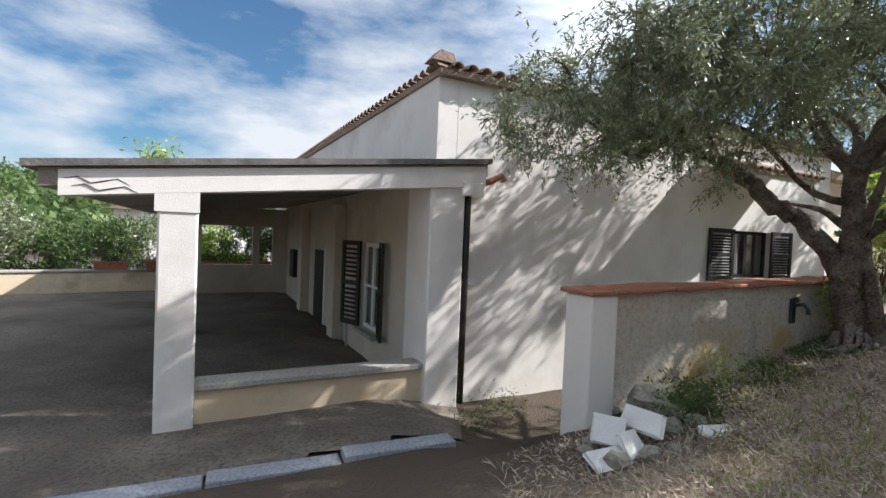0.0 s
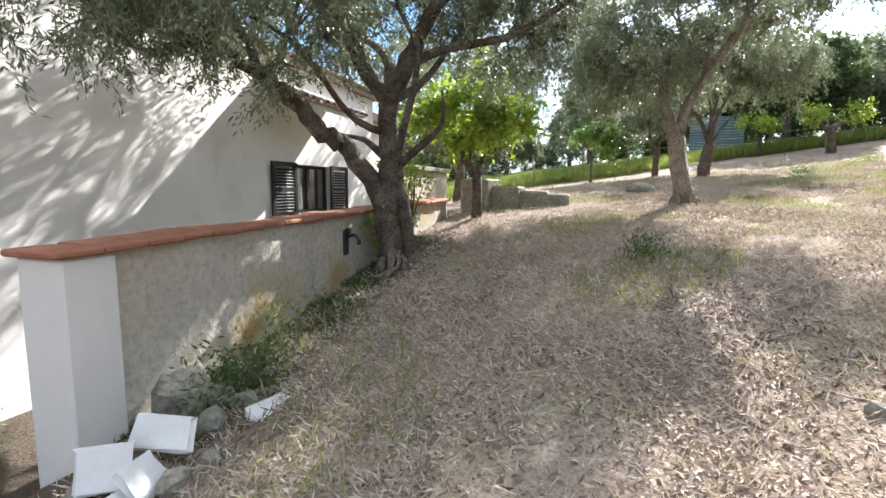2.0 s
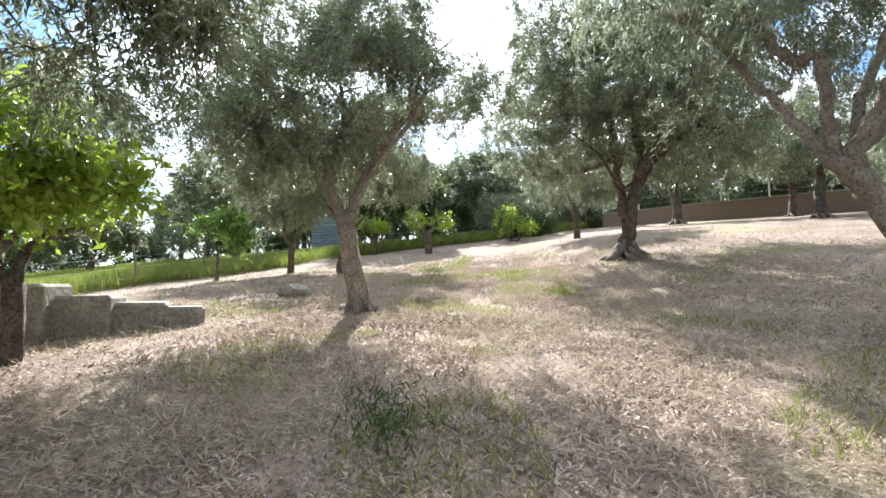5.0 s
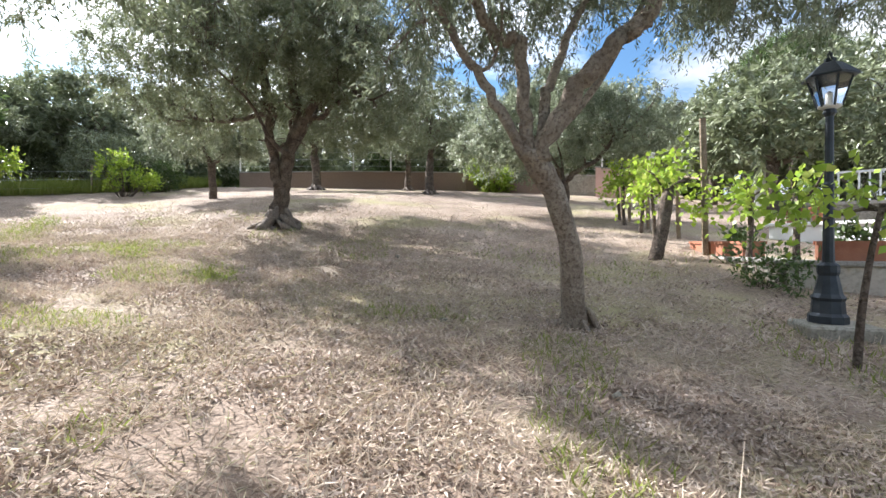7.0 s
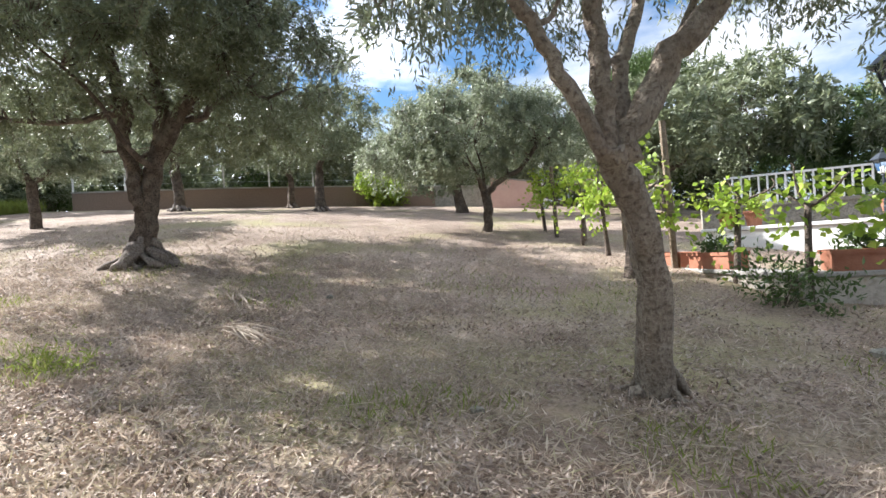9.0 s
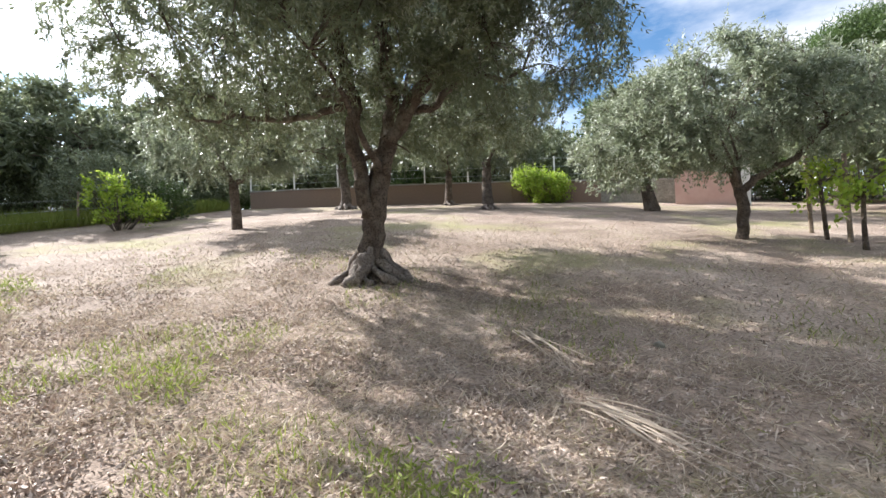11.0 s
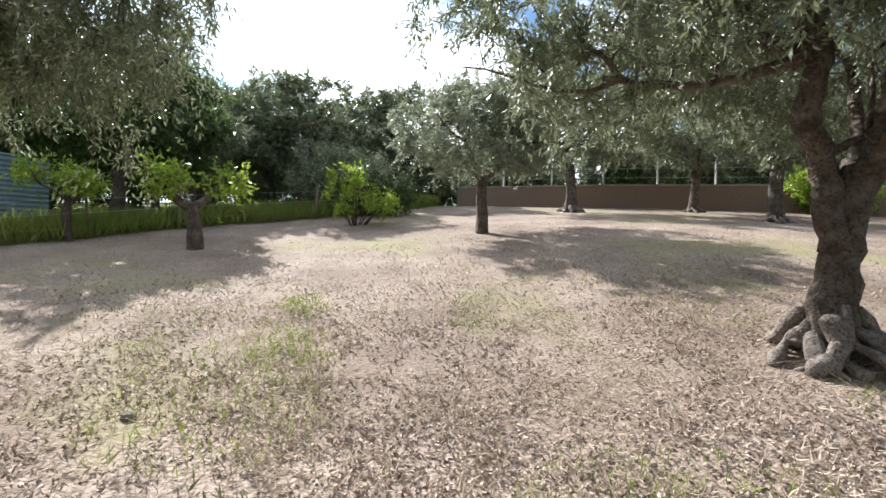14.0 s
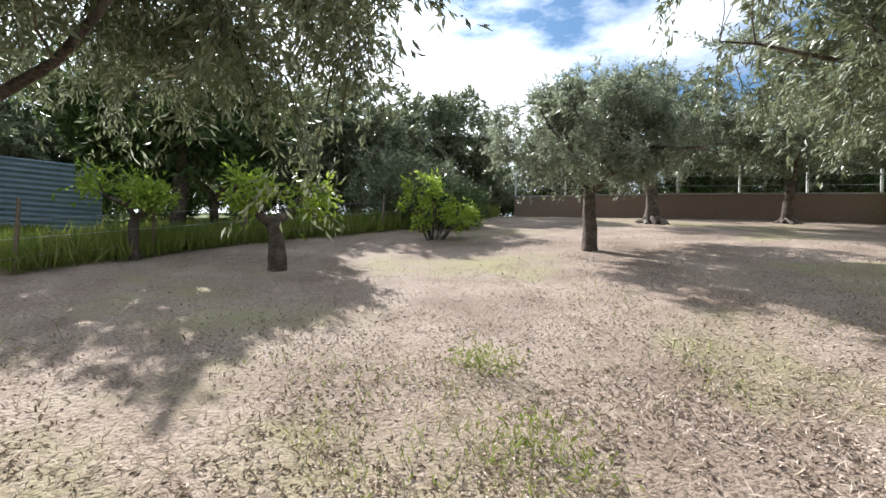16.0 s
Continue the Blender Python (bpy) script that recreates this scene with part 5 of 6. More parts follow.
# ---------------- fence and wild grass along the side ----------------
FENCE = [(15.0, 14.2), (19.0, 12.6), (23.2, 10.2), (27.2, 7.6), (30.4, 3.7), (31.8, -0.6), (33.4, -4.2), (36.4, -7.6)]
fence = thing("wire_fence", Matrix(), "low wire fence on wooden stakes", "fence")
posts = []
for (x0, y0), (x1, y1) in zip(FENCE, FENCE[1:]):
    m = max(1, int(math.hypot(x1 - x0, y1 - y0) / 2.4))
    posts += [(x0 + (x1 - x0) * i / m, y0 + (y1 - y0) * i / m) for i in range(m)]
frng = np.random.default_rng(15)
for k, (x, y) in enumerate(posts):
    tb = Tubes(k)
    g = ground_z(x, y)
    h = 1.35 + frng.normal(0, 0.1)
    tb.add([(x, y, g - 0.2), (x + frng.normal(0, 0.02), y, g + h * 0.5), (x + frng.normal(0, 0.05), y + frng.normal(0, 0.05), g + h)], [0.04, 0.038, 0.034], 7, 0.08)
    raw("post", tb.v, tb.f, M_WOOD, fence)
for lev in (0.3, 0.65, 1.0):
    tb = Tubes(9)
    tb.add([(x, y, ground_z(x, y) + lev) for x, y in posts], [0.004] * len(posts), 4, 0)
    raw("wire", tb.v, tb.f, M_POLE, fence)


def blades(name, pts, h, w, material, seed, label, category, lay=0.0, kink=0.3):
    """Single blades of grass or straw in one mesh: upright, or lying by lay."""
    rng = np.random.default_rng(seed)
    d = rng.normal(0, 0.35 + lay, (len(pts), 3))
    d[:, 2] = np.abs(d[:, 2]) * (1 - lay) * 0.5 + (1 - lay) + 0.12
    ob = leaf_mesh(name, pts, d, h, w, material, None, rng, "", kink)
    return tagged(ob, label, category, "", "stuff")


grng = np.random.default_rng(19)
gp = []
for (x0, y0), (x1, y1) in zip(FENCE, FENCE[1:]):
    L = math.hypot(x1 - x0, y1 - y0)
    nx_, ny_ = -(y1 - y0) / L, (x1 - x0) / L
    if nx_ < 0:
        nx_, ny_ = -nx_, -ny_
    for _ in range(int(L * (260 if x1 < 28 else 900))):
        s, q = grng.uniform(0, 1), abs(grng.normal(0, 1.6)) - 0.15
        x, y = x0 + (x1 - x0) * s + nx_ * q, y0 + (y1 - y0) * s + ny_ * q
        gp.append((x, y, ground_z(x, y) - 0.02))
blades("tall_grass", np.array(gp), 0.62, 0.03, M_GRASS, 20, "tall green grass growing along the fence", "grass")
fp = []
for _ in range(60000):
    x, y = grng.uniform(12, 34), grng.uniform(9, 26)
    if y > 21.8 - 0.55 * x + (2.5 if x < 20 else 0):
        fp.append((x, y, ground_z(x, y)))
blades("meadow_grass", np.array(fp), 0.42, 0.05, M_GRASS, 21, "sunlit green meadow grass beyond the fence", "grass")

shed = thing("sheet_fence", Matrix.Translation((35.2, 9.6, ground_z(35.2, 9.6) - 0.1)) @ Matrix.Rotation(radians(-72), 4, "Z"), "blue corrugated metal sheet fence", "fence")
sm = bmesh.new()
prev = None
for i in range(81):
    zz = i * 0.03
    yy = 0.03 * math.sin(i * 1.1)
    ring = [sm.verts.new((-1.5, yy, zz)), sm.verts.new((1.5, yy, zz)), sm.verts.new((1.5, yy + 0.004, zz)), sm.verts.new((-1.5, yy + 0.004, zz))]
    if prev:
        for q in range(4):
            sm.faces.new((prev[q], prev[(q + 1) % 4], ring[(q + 1) % 4], ring[q]))
    prev = ring
part("sheet", sm, M_BLUE, shed)
for u in (-1.4, 0, 1.4):
    part("post", bx(u - 0.04, u + 0.04, 0.04, 0.12, -0.2, 2.45), M_WOOD, shed)

# undergrowth beyond the fence and the wall, copies of two bushes
HB = [shrub("hedge_bush", -60.0 - 6 * k, 70.0, [(0, 0, 1.1, 1.7, 1.6, 1.2), (0.9, 0.7, 1.8, 1.2, 1.2, 0.9), (-1.0, -0.6, 1.5, 1.2, 1.2, 1.0)], 160 + k, 7000, (0.17, 0.065), (M_DARKLEAF, M_OLIVE)[k], ("dark green" if k == 0 else "grey-green") + " wild bush in the undergrowth", "bush", "undergrowth") for k in range(2)]
HEDGE = [(14, 34), (24, 32), (33, 28), (40, 21), (41, 14), (39.5, 7), (38.5, 1), (38.5, -3), (40.5, -7), (42.5, -10.5), (40, -17), (36, -21.5), (31.5, -25), (27, -27.5), (22.5, -28.5), (17, -29), (12, -27), (8, -25), (3, -24), (-3, -23.5), (-9, -22)]
ur = np.random.default_rng(44)
FAR_HEDGE = [(45, 20), (47, 9), (45.5, 1), (47, -8)]
for (x0, y0), (x1, y1) in list(zip(HEDGE, HEDGE[1:])) + list(zip(FAR_HEDGE, FAR_HEDGE[1:])):
    m = max(1, round(math.hypot(x1 - x0, y1 - y0) / 2.6))
    for i in range(m):
        x, y = x0 + (x1 - x0) * i / m + ur.normal(0, 0.5), y0 + (y1 - y0) * i / m + ur.normal(0, 0.5)
        sc = ur.uniform(0.8, 1.35)
        copy_thing(HB[int(ur.integers(0, 2))], Matrix.Translation((x, y, ground_z(x, y) - 0.05)) @ Matrix.Rotation(ur.uniform(0, 6.28), 4, "Z") @ Matrix.Diagonal((sc, sc, sc, 1)))

# ---------------- far boundary wall with posts ----------------
FW = [(37.6, -9.4), (32.2, -14.8), (26.9, -20.1), (22.6, -22.4), (18.9, -23.2)]
for k, ((x0, y0), (x1, y1)) in enumerate(zip(FW, FW[1:])):
    L, a = math.hypot(x1 - x0, y1 - y0), math.atan2(y1 - y0, x1 - x0)
    g0, g1 = ground_z(x0, y0), ground_z(x1, y1)
    t = thing("boundary_wall", Matrix.Translation((x0, y0, 0)) @ Matrix.Rotation(a, 4, "Z"), "reddish rendered boundary wall with a fence on top" if k < 3 else "grey boundary wall", "wall", "boundary wall")
    top0, top1 = g0 + 1.15, g1 + 1.15
    part("wall_body", prism([(0, g0 - 0.4), (L, g1 - 0.4), (L, top1), (0, top0)], -0.15, 0.15), M_BLOCK if k < 3 else M_STONE, t)
    part("capping", prism([(-0.02, top0 + 0.005), (L + 0.02, top1 + 0.005), (L + 0.02, top1 + 0.08), (-0.02, top0 + 0.08)], -0.19, 0.19), M_CONC, t)
    m = int(L / 2.0)
    for i in range(m + 1):
        u = L * i / m
        z = top0 + (top1 - top0) * i / m + 0.07
        part("fence_post", bx(u - 0.04, u + 0.04, -0.04, 0.04, z, z + 1.35, bev=0.008), M_WHITE, t)
    for h in (0.35, 0.8, 1.25):
        part("rail", prism([(0, top0 + 0.07 + h), (L, top1 + 0.07 + h), (L, top1 + 0.085 + h), (0, top0 + 0.085 + h)], -0.008, 0.008), M_POLE, t)
pk = thing("gate_wall", Matrix.Translation((17.6, -22.4, ground_z(17.6, -22.4))) @ Matrix.Rotation(radians(20), 4, "Z"), "pink rendered gate wall with a white pillar", "wall")
part("wall_body", prism([(-1.5, -0.3), (1.1, -0.3), (1.1, 1.75), (-1.5, 1.25)], -0.15, 0.15), M_PINK, pk)
part("pillar", bx(-1.95, -1.55, -0.25, 0.2, -0.3, 2.3, bev=0.02), M_WHITE, pk, "white gate pillar")
part("capping", prism([(-1.55, 1.255), (1.15, 1.755), (1.15, 1.83), (-1.55, 1.33)], -0.2, 0.2), M_CONC, pk)

# ---------------- terrace beyond the grove: planter wall, pots, lamps ----------------
TZ = 1.56
TR = [(9.9, -9.2), (8.3, -7.45), (7.15, -6.20), (6.4, -5.25), (4.5, -5.75)]
for (x0, y0), (x1, y1) in zip(TR, TR[1:]):
    L, a = math.hypot(x1 - x0, y1 - y0), math.atan2(y1 - y0, x1 - x0)
    t = thing("terrace_wall", Matrix.Translation((x0, y0, 0)) @ Matrix.Rotation(a, 4, "Z"), "weathered grey terrace wall under terracotta planters", "wall", "terrace wall")
    part("wall_body", bx(-0.05, L, -0.14, 0.14, min(ground_z(x0, y0), ground_z(x1, y1)) - 0.3, TZ + 0.12, bev=0.02), M_WALLOLD, t)
    part("capping", bx(-0.08, L + 0.03, -0.19, 0.19, TZ + 0.12, TZ + 0.19, bev=0.015), M_CONC, t)
lower = thing("lower_wall", Matrix.Translation((5.25, -4.55, 0)) @ Matrix.Rotation(radians(170), 4, "Z"), "low whitewashed terrace wall", "wall")
part("wall_body", bx(0, 6.0, -0.15, 0.15, 0.3, 1.45, bev=0.02), M_WALLOLD, lower)
part("capping", bx(-0.03, 6.05, -0.2, 0.2, 1.45, 1.52, bev=0.015), M_WHITE, lower)
deck = bmesh.new()
dv_ = [deck.verts.new((x, y, z)) for z in (TZ - 0.4, TZ) for x, y in ((9.9, -9.3), (6.4, -5.35), (4.5, -5.85), (-6, -5.6), (-6, -17), (9.9, -17.5))]
deck.faces.new(dv_[6:])
for i in range(6):
    deck.faces.new((dv_[i], dv_[(i + 1) % 6], dv_[6 + (i + 1) % 6], dv_[6 + i]))
bmesh.ops.recalc_face_normals(deck, faces=deck.faces)
tagged(part("terrace", deck, M_CONC), "pale concrete terrace beyond the planter wall", "terrace", "", "structure")
for k, (u, w) in enumerate(((0.25, 0), (0.85, 1))):
    x, y = 8.3 + (7.15 - 8.3) * u, -7.45 + (-6.20 + 7.45) * u
    planter(pose(x, y, TZ + 0.19, 0, 0, 134), 120 + k, w == 1)
planter(pose(5.75, -5.42, TZ + 0.19, 0, 0, 195), 124)
bw = thing("bench_wall", Matrix.Translation((6.1, -9.4, TZ)) @ Matrix.Rotation(radians(160), 4, "Z"), "white masonry wall on the terrace carrying pots", "wall")
part("wall_body", bx(-1.6, 3.6, -0.2, 0.2, 0, 0.75, bev=0.02), M_WHITE, bw)
part("capping", bx(-1.65, 3.65, -0.25, 0.25, 0.75, 0.82, bev=0.01), M_MARBLE, bw)
pot_me = bpy.data.meshes.new("pot")
pb = lathe([(0.12, 0.0), (0.17, 0.26), (0.19, 0.26), (0.19, 0.31), (0.16, 0.31), (0.15, 0.24)], 14)
pb.to_mesh(pot_me)
pb.free()
pot_me.materials.append(M_TERRA)
for k, u in enumerate((-1.2, -0.7, 1.4, 2.6)):
    t = thing("flower_pot", Matrix.Translation((6.1, -9.4, TZ)) @ Matrix.Rotation(radians(160), 4, "Z") @ Matrix.Translation((u, 0, 0.82)), "round terracotta flower pot with a small plant", "flower pot", "round pots")
    o = new("pot", pot_me)
    o.parent = t
    rng = np.random.default_rng(k)
    leaf_mesh("plant", rng.normal(0, 1, (180, 3)) * (0.1, 0.1, 0.1) + (0, 0, 0.42), rng.normal(0, 1, (180, 3)) + (0, 0, 0.6), 0.1, 0.04, M_CITRUS if k % 2 else M_DARKLEAF, t, rng)
rw = thing("roof_weed", HM @ Matrix.Translation((-3.45, 0.0, P_TOP(-3.45) + 0.06)), "small yellow-green weed growing on the porch roof", "weed")
rng = np.random.default_rng(77)
leaf_mesh("plant", np.abs(rng.normal(0, 1, (160, 3))) * (0, 0, 0.09) + rng.normal(0, 1, (160, 3)) * (0.10, 0.07, 0) + (0, 0, 0.01), rng.normal(0, 1, (160, 3)) + (0, 0, 0.6), 0.07, 0.022, M_CITRUS, rw, rng)
gl = thing("grey_wall", Matrix.Translation((1.0, -14.2, TZ)) @ Matrix.Rotation(radians(10), 4, "Z"), "grey boundary wall with a white railing on top", "wall")
part("wall_body", bx(-7, 7, -0.15, 0.15, 0, 1.35), M_STONE, gl)
part("capping", bx(-7, 7, -0.2, 0.2, 1.35, 1.43), M_CONC, gl)
for i in range(64):
    part("baluster", bx(-6.4 + i * 0.2, -6.36 + i * 0.2, -0.02, 0.02, 1.43, 2.15), M_WHITE, gl)
part("rail", bx(-6.5, 6.4, -0.03, 0.03, 2.15, 2.2), M_WHITE, gl)


def lamp(x, y, z, s, label):
    t = thing("street_lamp", Matrix.Translation((x, y, z)) @ Matrix.Diagonal((s, s, s, 1)), label, "street lamp", "garden lamps")
    part("base", lathe([(0.17, -0.02), (0.17, 0.05), (0.145, 0.08), (0.135, 0.20), (0.15, 0.23), (0.12, 0.27), (0.085, 0.45), (0.095, 0.48), (0.095, 0.55), (0.06, 0.58)], 10), M_IRON, t, "fluted iron base")
    part("post", lathe([(0.055, 0.575), (0.05, 0.7), (0.042, 1.3), (0.05, 1.32), (0.05, 1.36), (0.04, 1.38), (0.035, 2.03), (0.06, 2.06), (0.05, 2.10)], 10), M_IRON, t)
    cage = bmesh.new()
    rings = [[cage.verts.new((r * math.cos(math.pi / 3 * i), r * math.sin(math.pi / 3 * i), zz)) for i in range(6)] for r, zz in ((0.095, 2.13), (0.175, 2.40))]
    for i in range(6):
        cage.faces.new((rings[0][i], rings[0][(i + 1) % 6], rings[1][(i + 1) % 6], rings[1][i]))
    lan = part("lantern", cage, M_GLASS, t, "clear glass lantern panes")
    lan.visible_shadow = False
    for i in range(6):
        tb = Tubes(i)
        tb.add([(0.097 * math.cos(math.pi / 3 * i), 0.097 * math.sin(math.pi / 3 * i), 2.12), (0.18 * math.cos(math.pi / 3 * i), 0.18 * math.sin(math.pi / 3 * i), 2.41)], [0.01, 0.01], 5, 0)
        raw("rib", tb.v, tb.f, M_IRON, lan)
    part("holder", lathe([(0.05, 2.10), (0.10, 2.12), (0.10, 2.135), (0.03, 2.14), (0.03, 2.26), (0.01, 2.28)], 10), M_WHITE, lan)
    part("cap", lathe([(0.23, 2.40), (0.235, 2.42), (0.15, 2.50), (0.10, 2.545), (0.05, 2.56), (0.05, 2.60), (0.02, 2.62), (0.025, 2.65), (0.005, 2.68)], 6), M_IRON, t, "dark iron lantern roof")
    return t


lamp(5.76, -3.5, ground_z(5.76, -3.5) + 0.10, 1.0, "dark iron garden lamp post with a glass lantern")
lamp(5.0, -8.3, TZ, 0.72, "small dark garden lamp on the terrace")
plinth = part("lamp_plinth", bx(-0.32, 0.32, -0.27, 0.27, -0.15, 0.09, bev=0.02), M_STONE)
plinth.matrix_world = Matrix.Translation((5.70, -3.46, ground_z(5.7, -3.46))) @ Matrix.Rotation(radians(30), 4, "Z")
tagged(plinth, "mossy concrete block under the lamp post", "plinth")

pillar = thing("concrete_pillar", Matrix.Translation((10.3, -20.5, ground_z(10.3, -20.5) - 0.2)), "tall white concrete pillar beyond the trellis", "pillar")
part("shaft", bx(-0.24, 0.24, -0.24, 0.24, 0, 3.5, bev=0.02), M_WHITE, pillar)
part("capital", bx(-0.30, 0.30, -0.30, 0.30, 3.5, 3.65, bev=0.02), M_WHITE, pillar)

# vines on stakes
VL = "grape vine with bright leaves on a dark leaning trunk"
tree("grape_vine", 8.50, -5.85, (1.25, 0.12, 0.10, -0.10, -0.38), [(-0.3, -0.35, 0.35, 0.04), (0.3, 0.2, 0.4, 0.03)], [(0.0, -0.45, 1.65, 0.45, 0.5, 0.4), (-0.5, -0.8, 1.2, 0.35, 0.35, 0.3)], 131, 380, (0.12, 0.09), 34, label=VL, category="vine", group="vines", leaf_mat=M_CITRUS, droop=0.6, twigs=False)
tree("grape_vine", 5.44, -2.6, (1.35, 0.036, 0.024, -0.15, 0.05), [(-0.2, -0.2, 0.35, 0.025), (0.3, -0.3, 0.3, 0.02), (0.5, -0.6, 0.05, 0.02)], [(-0.2, 0.0, 1.5, 0.3, 0.3, 0.25), (0.4, -0.5, 1.5, 0.35, 0.35, 0.2)], 132, 150, (0.10, 0.08), 18, label="young vine with a thin bent stem", category="vine", group="vines", leaf_mat=M_CITRUS, droop=0.6, twigs=False)
for k, (x, y) in enumerate(((7.1, -5.9), (6.3, -5.2), (9.2, -7.6), (10.0, -8.6), (10.9, -9.7), (11.6, -10.8))):
    tree("grape_vine", x, y, (1.1 + 0.1 * (k % 3), 0.05, 0.035, 0.08 * (k % 3 - 1), 0.06), [(-0.4, 0.4, 0.35, 0.02), (0.4, -0.4, 0.3, 0.02), (0.1, 0.0, 0.5, 0.02)],
         [(0, 0, 1.5, 0.45, 0.45, 0.35), (0.2, 0.3, 1.1, 0.3, 0.3, 0.3)], 140 + k, 130 if k < 2 else 300, (0.105, 0.08), 14 if k < 2 else 28, label="vine with bright yellow-green leaves on the trellis", category="vine", group="vines", leaf_mat=M_CITRUS, droop=0.6, twigs=False)
vposts = [(7.95, -6.75, 2.45, 0.06), (9.0, -8.3, 2.0, 0.05), (10.1, -9.3, 1.9, 0.05), (11.2, -10.6, 1.8, 0.05), (12.0, -11.8, 1.8, 0.05)]
for k, (x, y, h, r) in enumerate(vposts):
    tb = Tubes(k + 3)
    tb.add([(0, 0, -0.3), (0.03, 0.0, h * 0.5), (0.05, 0.04, h)], [r, r * 0.95, r * 0.9], 8, 0.08)
    o = raw("trellis_stake", tb.v, tb.f, M_WOOD)
    o.location = (x, y, ground_z(x, y))
    tagged(o, "weathered wooden trellis stake", "stake", "trellis stakes")
for k, h in enumerate((0.9, 1.35)):
    tb = Tubes(k)
    tb.add([(x, y, ground_z(x, y) + h + 0.03 * math.sin(i * 2)) for i, (x, y, _, _) in enumerate(vposts)], [0.022] * len(vposts), 6, 0.1)
    tagged(raw("trellis_rail", tb.v, tb.f, M_WOOD), "thin wooden trellis rail", "rail", "trellis rails")
shrub("bush", 6.65, -4.95, [(0, 0, 0.35, 0.5, 0.4, 0.35), (-0.5, 0.4, 0.2, 0.3, 0.25, 0.2)], 151, 700, (0.09, 0.035), M_DARKLEAF, "dark low bush against the terrace wall", "bush", stem=0.005)

# umbrella pine far off
pine = thing("umbrella_pine", Matrix.Translation((12.4, -38.0, ground_z(12.4, -38))), "tall umbrella pine beyond the grove", "pine tree")
tb = Tubes(7)
tb.add([(0, 0, -0.3), (0.2, 0.1, 3), (0.1, 0.3, 6), (0.2, 0.2, 8.2)], [0.35, 0.3, 0.26, 0.2], 10, 0.08)
for a in range(7):
    tb.add(curve_pts((0.2, 0.2, 7.2), (0.2 + 2.4 * math.cos(a * 0.9), 0.2 + 2.4 * math.sin(a * 0.9), 9.2), 0.2, 6, np.random.default_rng(a)), [0.12, 0.1, 0.08, 0.07, 0.05, 0.03], 6, 0.05)
raw("trunk", tb.v, tb.f, M_BARK, pine, "", True)
prng = np.random.default_rng(70)
pc = prng.normal(0, 1, (420, 3))
pc /= np.linalg.norm(pc, axis=1, keepdims=True)
pc[:, 2] = np.abs(pc[:, 2])
pc = pc * (3.6, 3.6, 2.2) * prng.uniform(0.6, 1.0, (420, 1)) + (0.2, 0.2, 8.8)
pp_ = (pc[:, None, :] + prng.normal(0, 0.28, (420, 40, 3))).reshape(-1, 3)
leaf_mesh("crown", pp_, prng.normal(0, 1, (len(pp_), 3)) + (0, 0, 0.6), 0.30, 0.06, M_DARKLEAF, pine, prng)

# ---------------- ground cover near the walk ----------------


def scatter(n, near, seed, patchy=0.0):
    """Points over the grove floor; denser by the line that the walk takes."""
    rng = np.random.default_rng(seed)
    line = [(0.5, 1.0), (2.0, 2.0), (4.0, 2.6), (6.0, 2.0), (9.0, 1.8), (12.0, 2.2), (14.0, 2.7), (17.5, 3.2)]
    res = []
    while len(res) < n:
        k = rng.integers(0, len(line) - 1)
        s = rng.uniform()
        x = line[k][0] + (line[k + 1][0] - line[k][0]) * s + rng.normal(0, near) + 1.2
        y = line[k][1] + (line[k + 1][1] - line[k][1]) * s + rng.normal(-0.8, near)
        p = Vector((x, y, 0)) - W_O
        if p.dot(W_V) > -0.05 and x < 9.5 or x < 0.5 and y > 1.5 or x < -1.4:
            continue
        pv = Vector((x, y, 0))
        if patchy and noise.noise(pv * 0.8 + Vector((seed, 0, 0))) + 0.5 * noise.noise(pv * 2.3) < patchy * rng.uniform(-1, 1):
            continue
        z = ground_z(x, y) + 0.03 * noise.noise(pv * 1.1) + 0.018 * noise.noise(pv * 3.7)
        res.append((x, y, z - 0.004))
    return np.array(res)


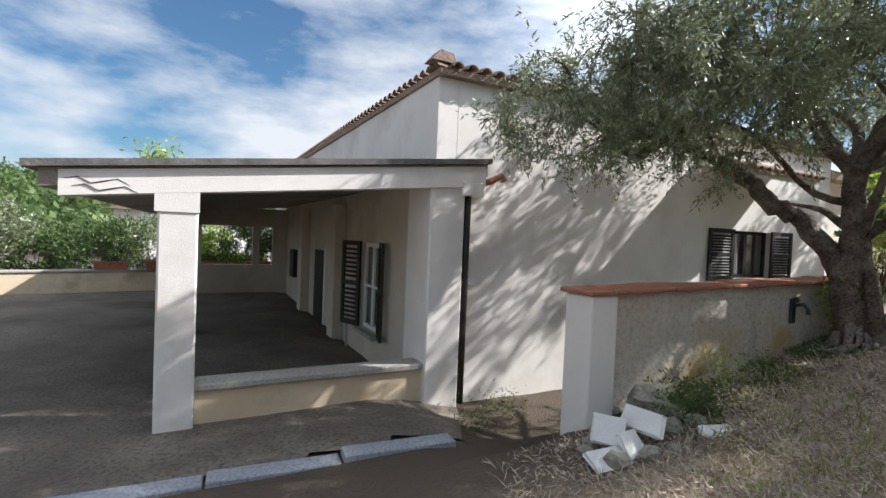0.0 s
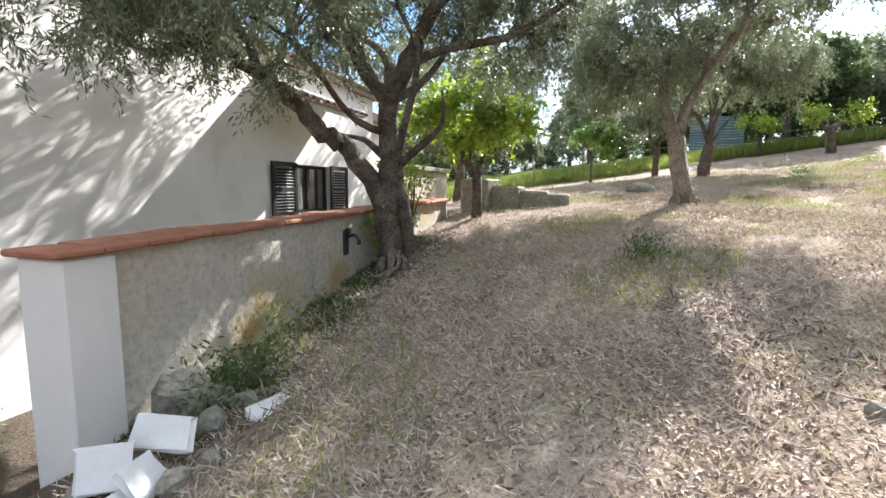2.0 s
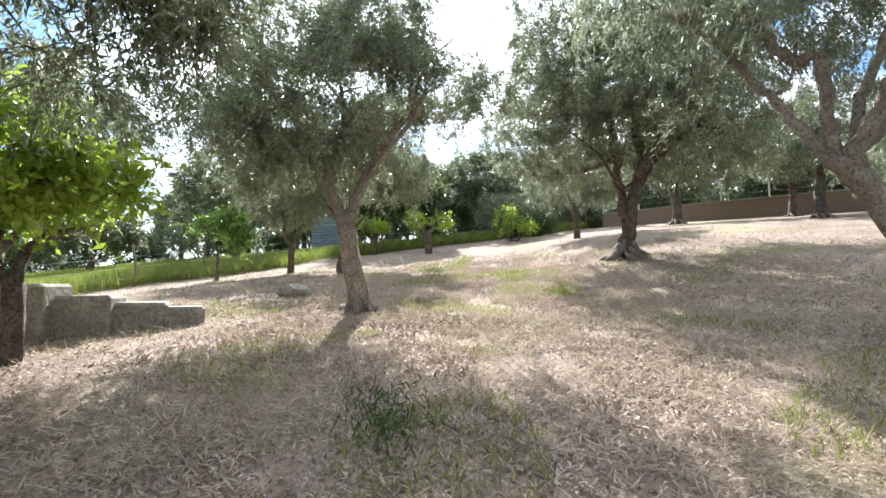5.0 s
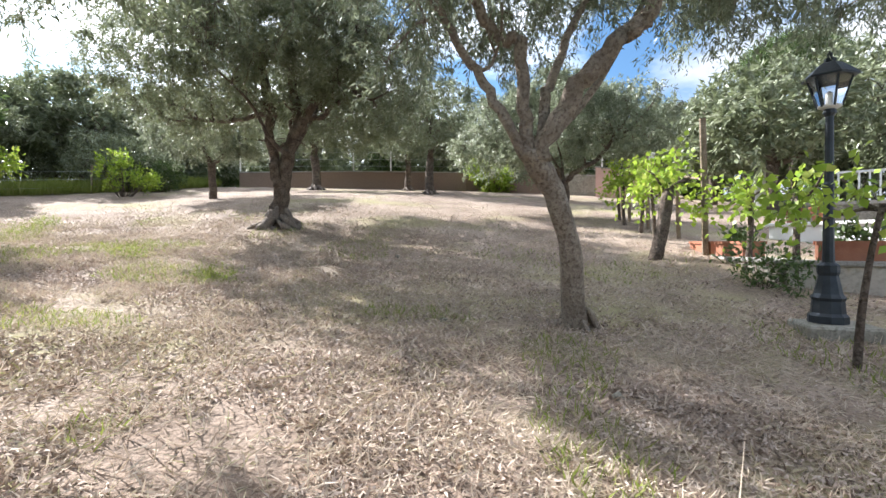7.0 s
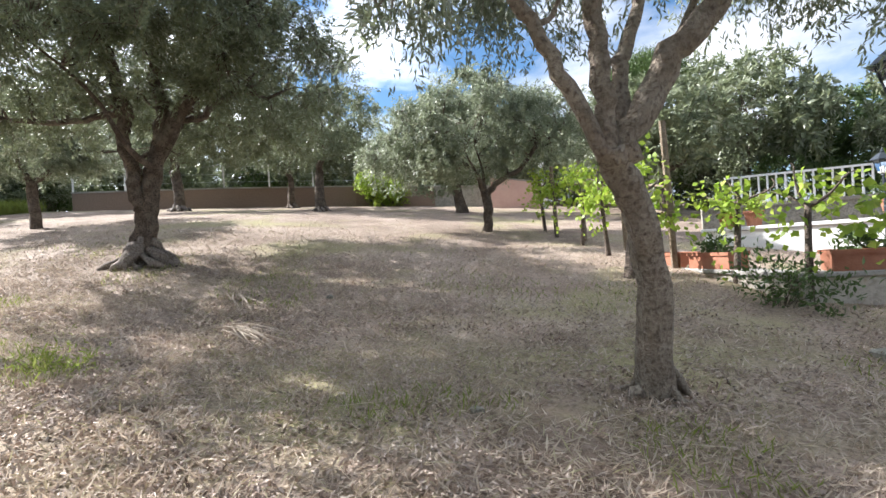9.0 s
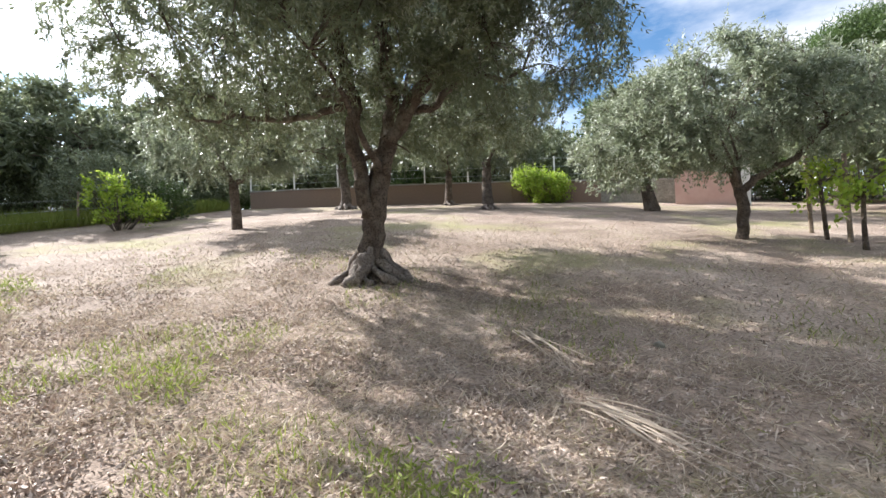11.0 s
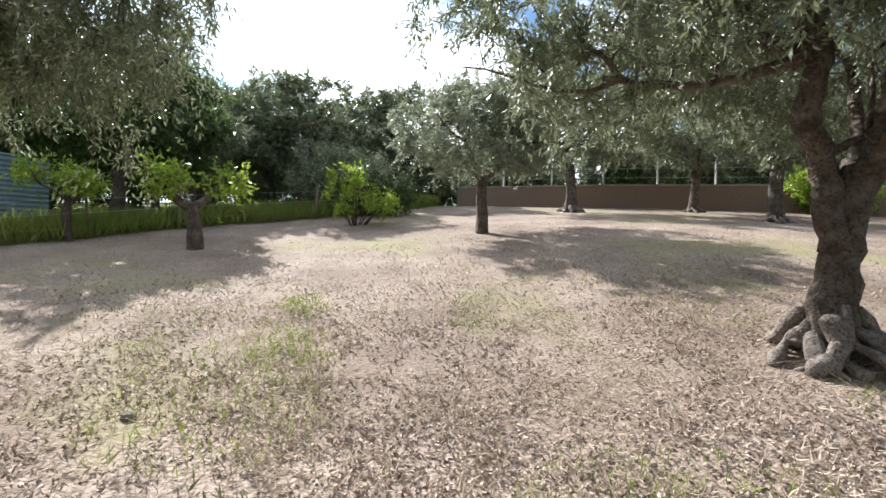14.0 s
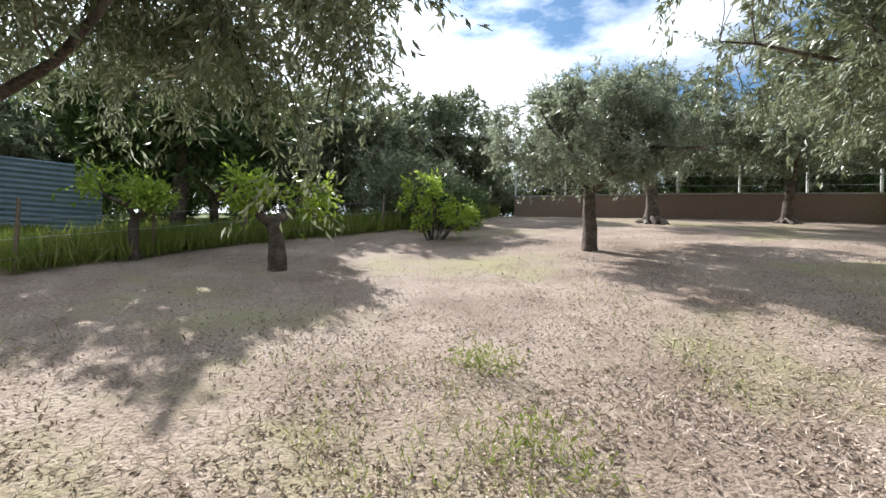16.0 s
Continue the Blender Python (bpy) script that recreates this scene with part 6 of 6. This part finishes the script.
blades("straw", scatter(110000, 2.6, 1, 0.45), 0.095, 0.0075, M_STRAW, 2, "dry mown straw lying on the ground", "straw", 0.75, 0.1)
blades("straw_far", scatter(60000, 5.5, 3, 0.45), 0.12, 0.0105, M_STRAW, 4, "dry mown straw further off in the grove", "straw", 0.7, 0.1)
blades("leaf_litter", scatter(150000, 2.9, 5, 0.5), 0.055, 0.017, M_LITTER, 6, "fallen dry olive leaves on the ground", "leaf litter", 0.72, 0.35)
gt = scatter(46000, 3.2, 7)
gk = np.array([noise.noise(Vector((p[0], p[1], 0)) * 0.55 + Vector((4, 2, 0))) for p in gt])
blades("grass_tufts", gt[gk > 0.20], 0.11, 0.009, M_GRASS, 8, "sparse tufts of short green grass", "grass", 0.25, 0.2)
sk = scatter(1500, 2.4, 11)
blades("long_straw", sk, 0.42, 0.006, M_STRAW, 12, "long loose straw stalks on the ground", "straw", 0.93, 0.05)


def stalks(x0, y0, x1, y1, n, seed):
    """A sheaf of dry stalks lying on the ground, spreading a little towards one end."""
    rng = np.random.default_rng(seed)
    t = thing("stalk_bundle", Matrix.Translation((x0, y0, ground_z(x0, y0))), "loose bundle of pale dry stalks on the ground", "dry stalks", "dry stalks")
    for i in range(n):
        a, b = rng.normal(0, 0.05, 2), rng.normal(0, 0.16, 2)
        pp = []
        for k in range(6):
            q = k / 5
            x, y = x0 + a[0] + (x1 - x0 + b[0]) * q, y0 + a[1] + (y1 - y0 + b[1]) * q + 0.02 * math.sin(q * 5 + i)
            pp.append((x - x0, y - y0, ground_z(x, y) - ground_z(x0, y0) + 0.035 + 0.03 * math.sin(q * 3.1) + 0.004 * i))
        tb = Tubes(seed + i)
        tb.add(pp, [0.007, 0.007, 0.006, 0.005, 0.004, 0.002], 5, 0.05)
        raw("stalk", tb.v, tb.f, M_STRAW, t)


stalks(13.2, -2.2, 12.4, -1.75, 9, 301)
stalks(11.9, -1.25, 11.0, -1.14, 11, 302)
wr = np.random.default_rng(13)
wp = []
for _ in range(6500):
    u, v = wr.uniform(0.2, 5.2), -abs(wr.normal(0, 0.32)) - 0.02
    if noise.noise(Vector((u * 1.3, v * 1.3, 5))) < -0.1:
        continue
    p = W_O + W_U * u + W_V * v
    wp.append((p.x, p.y, ground_z(p.x, p.y) - 0.01))
blades("wall_weeds", np.array(wp), 0.075, 0.010, M_DARKLEAF, 14, "dark green weeds along the foot of the wall", "weeds", 0.35, 0.2)
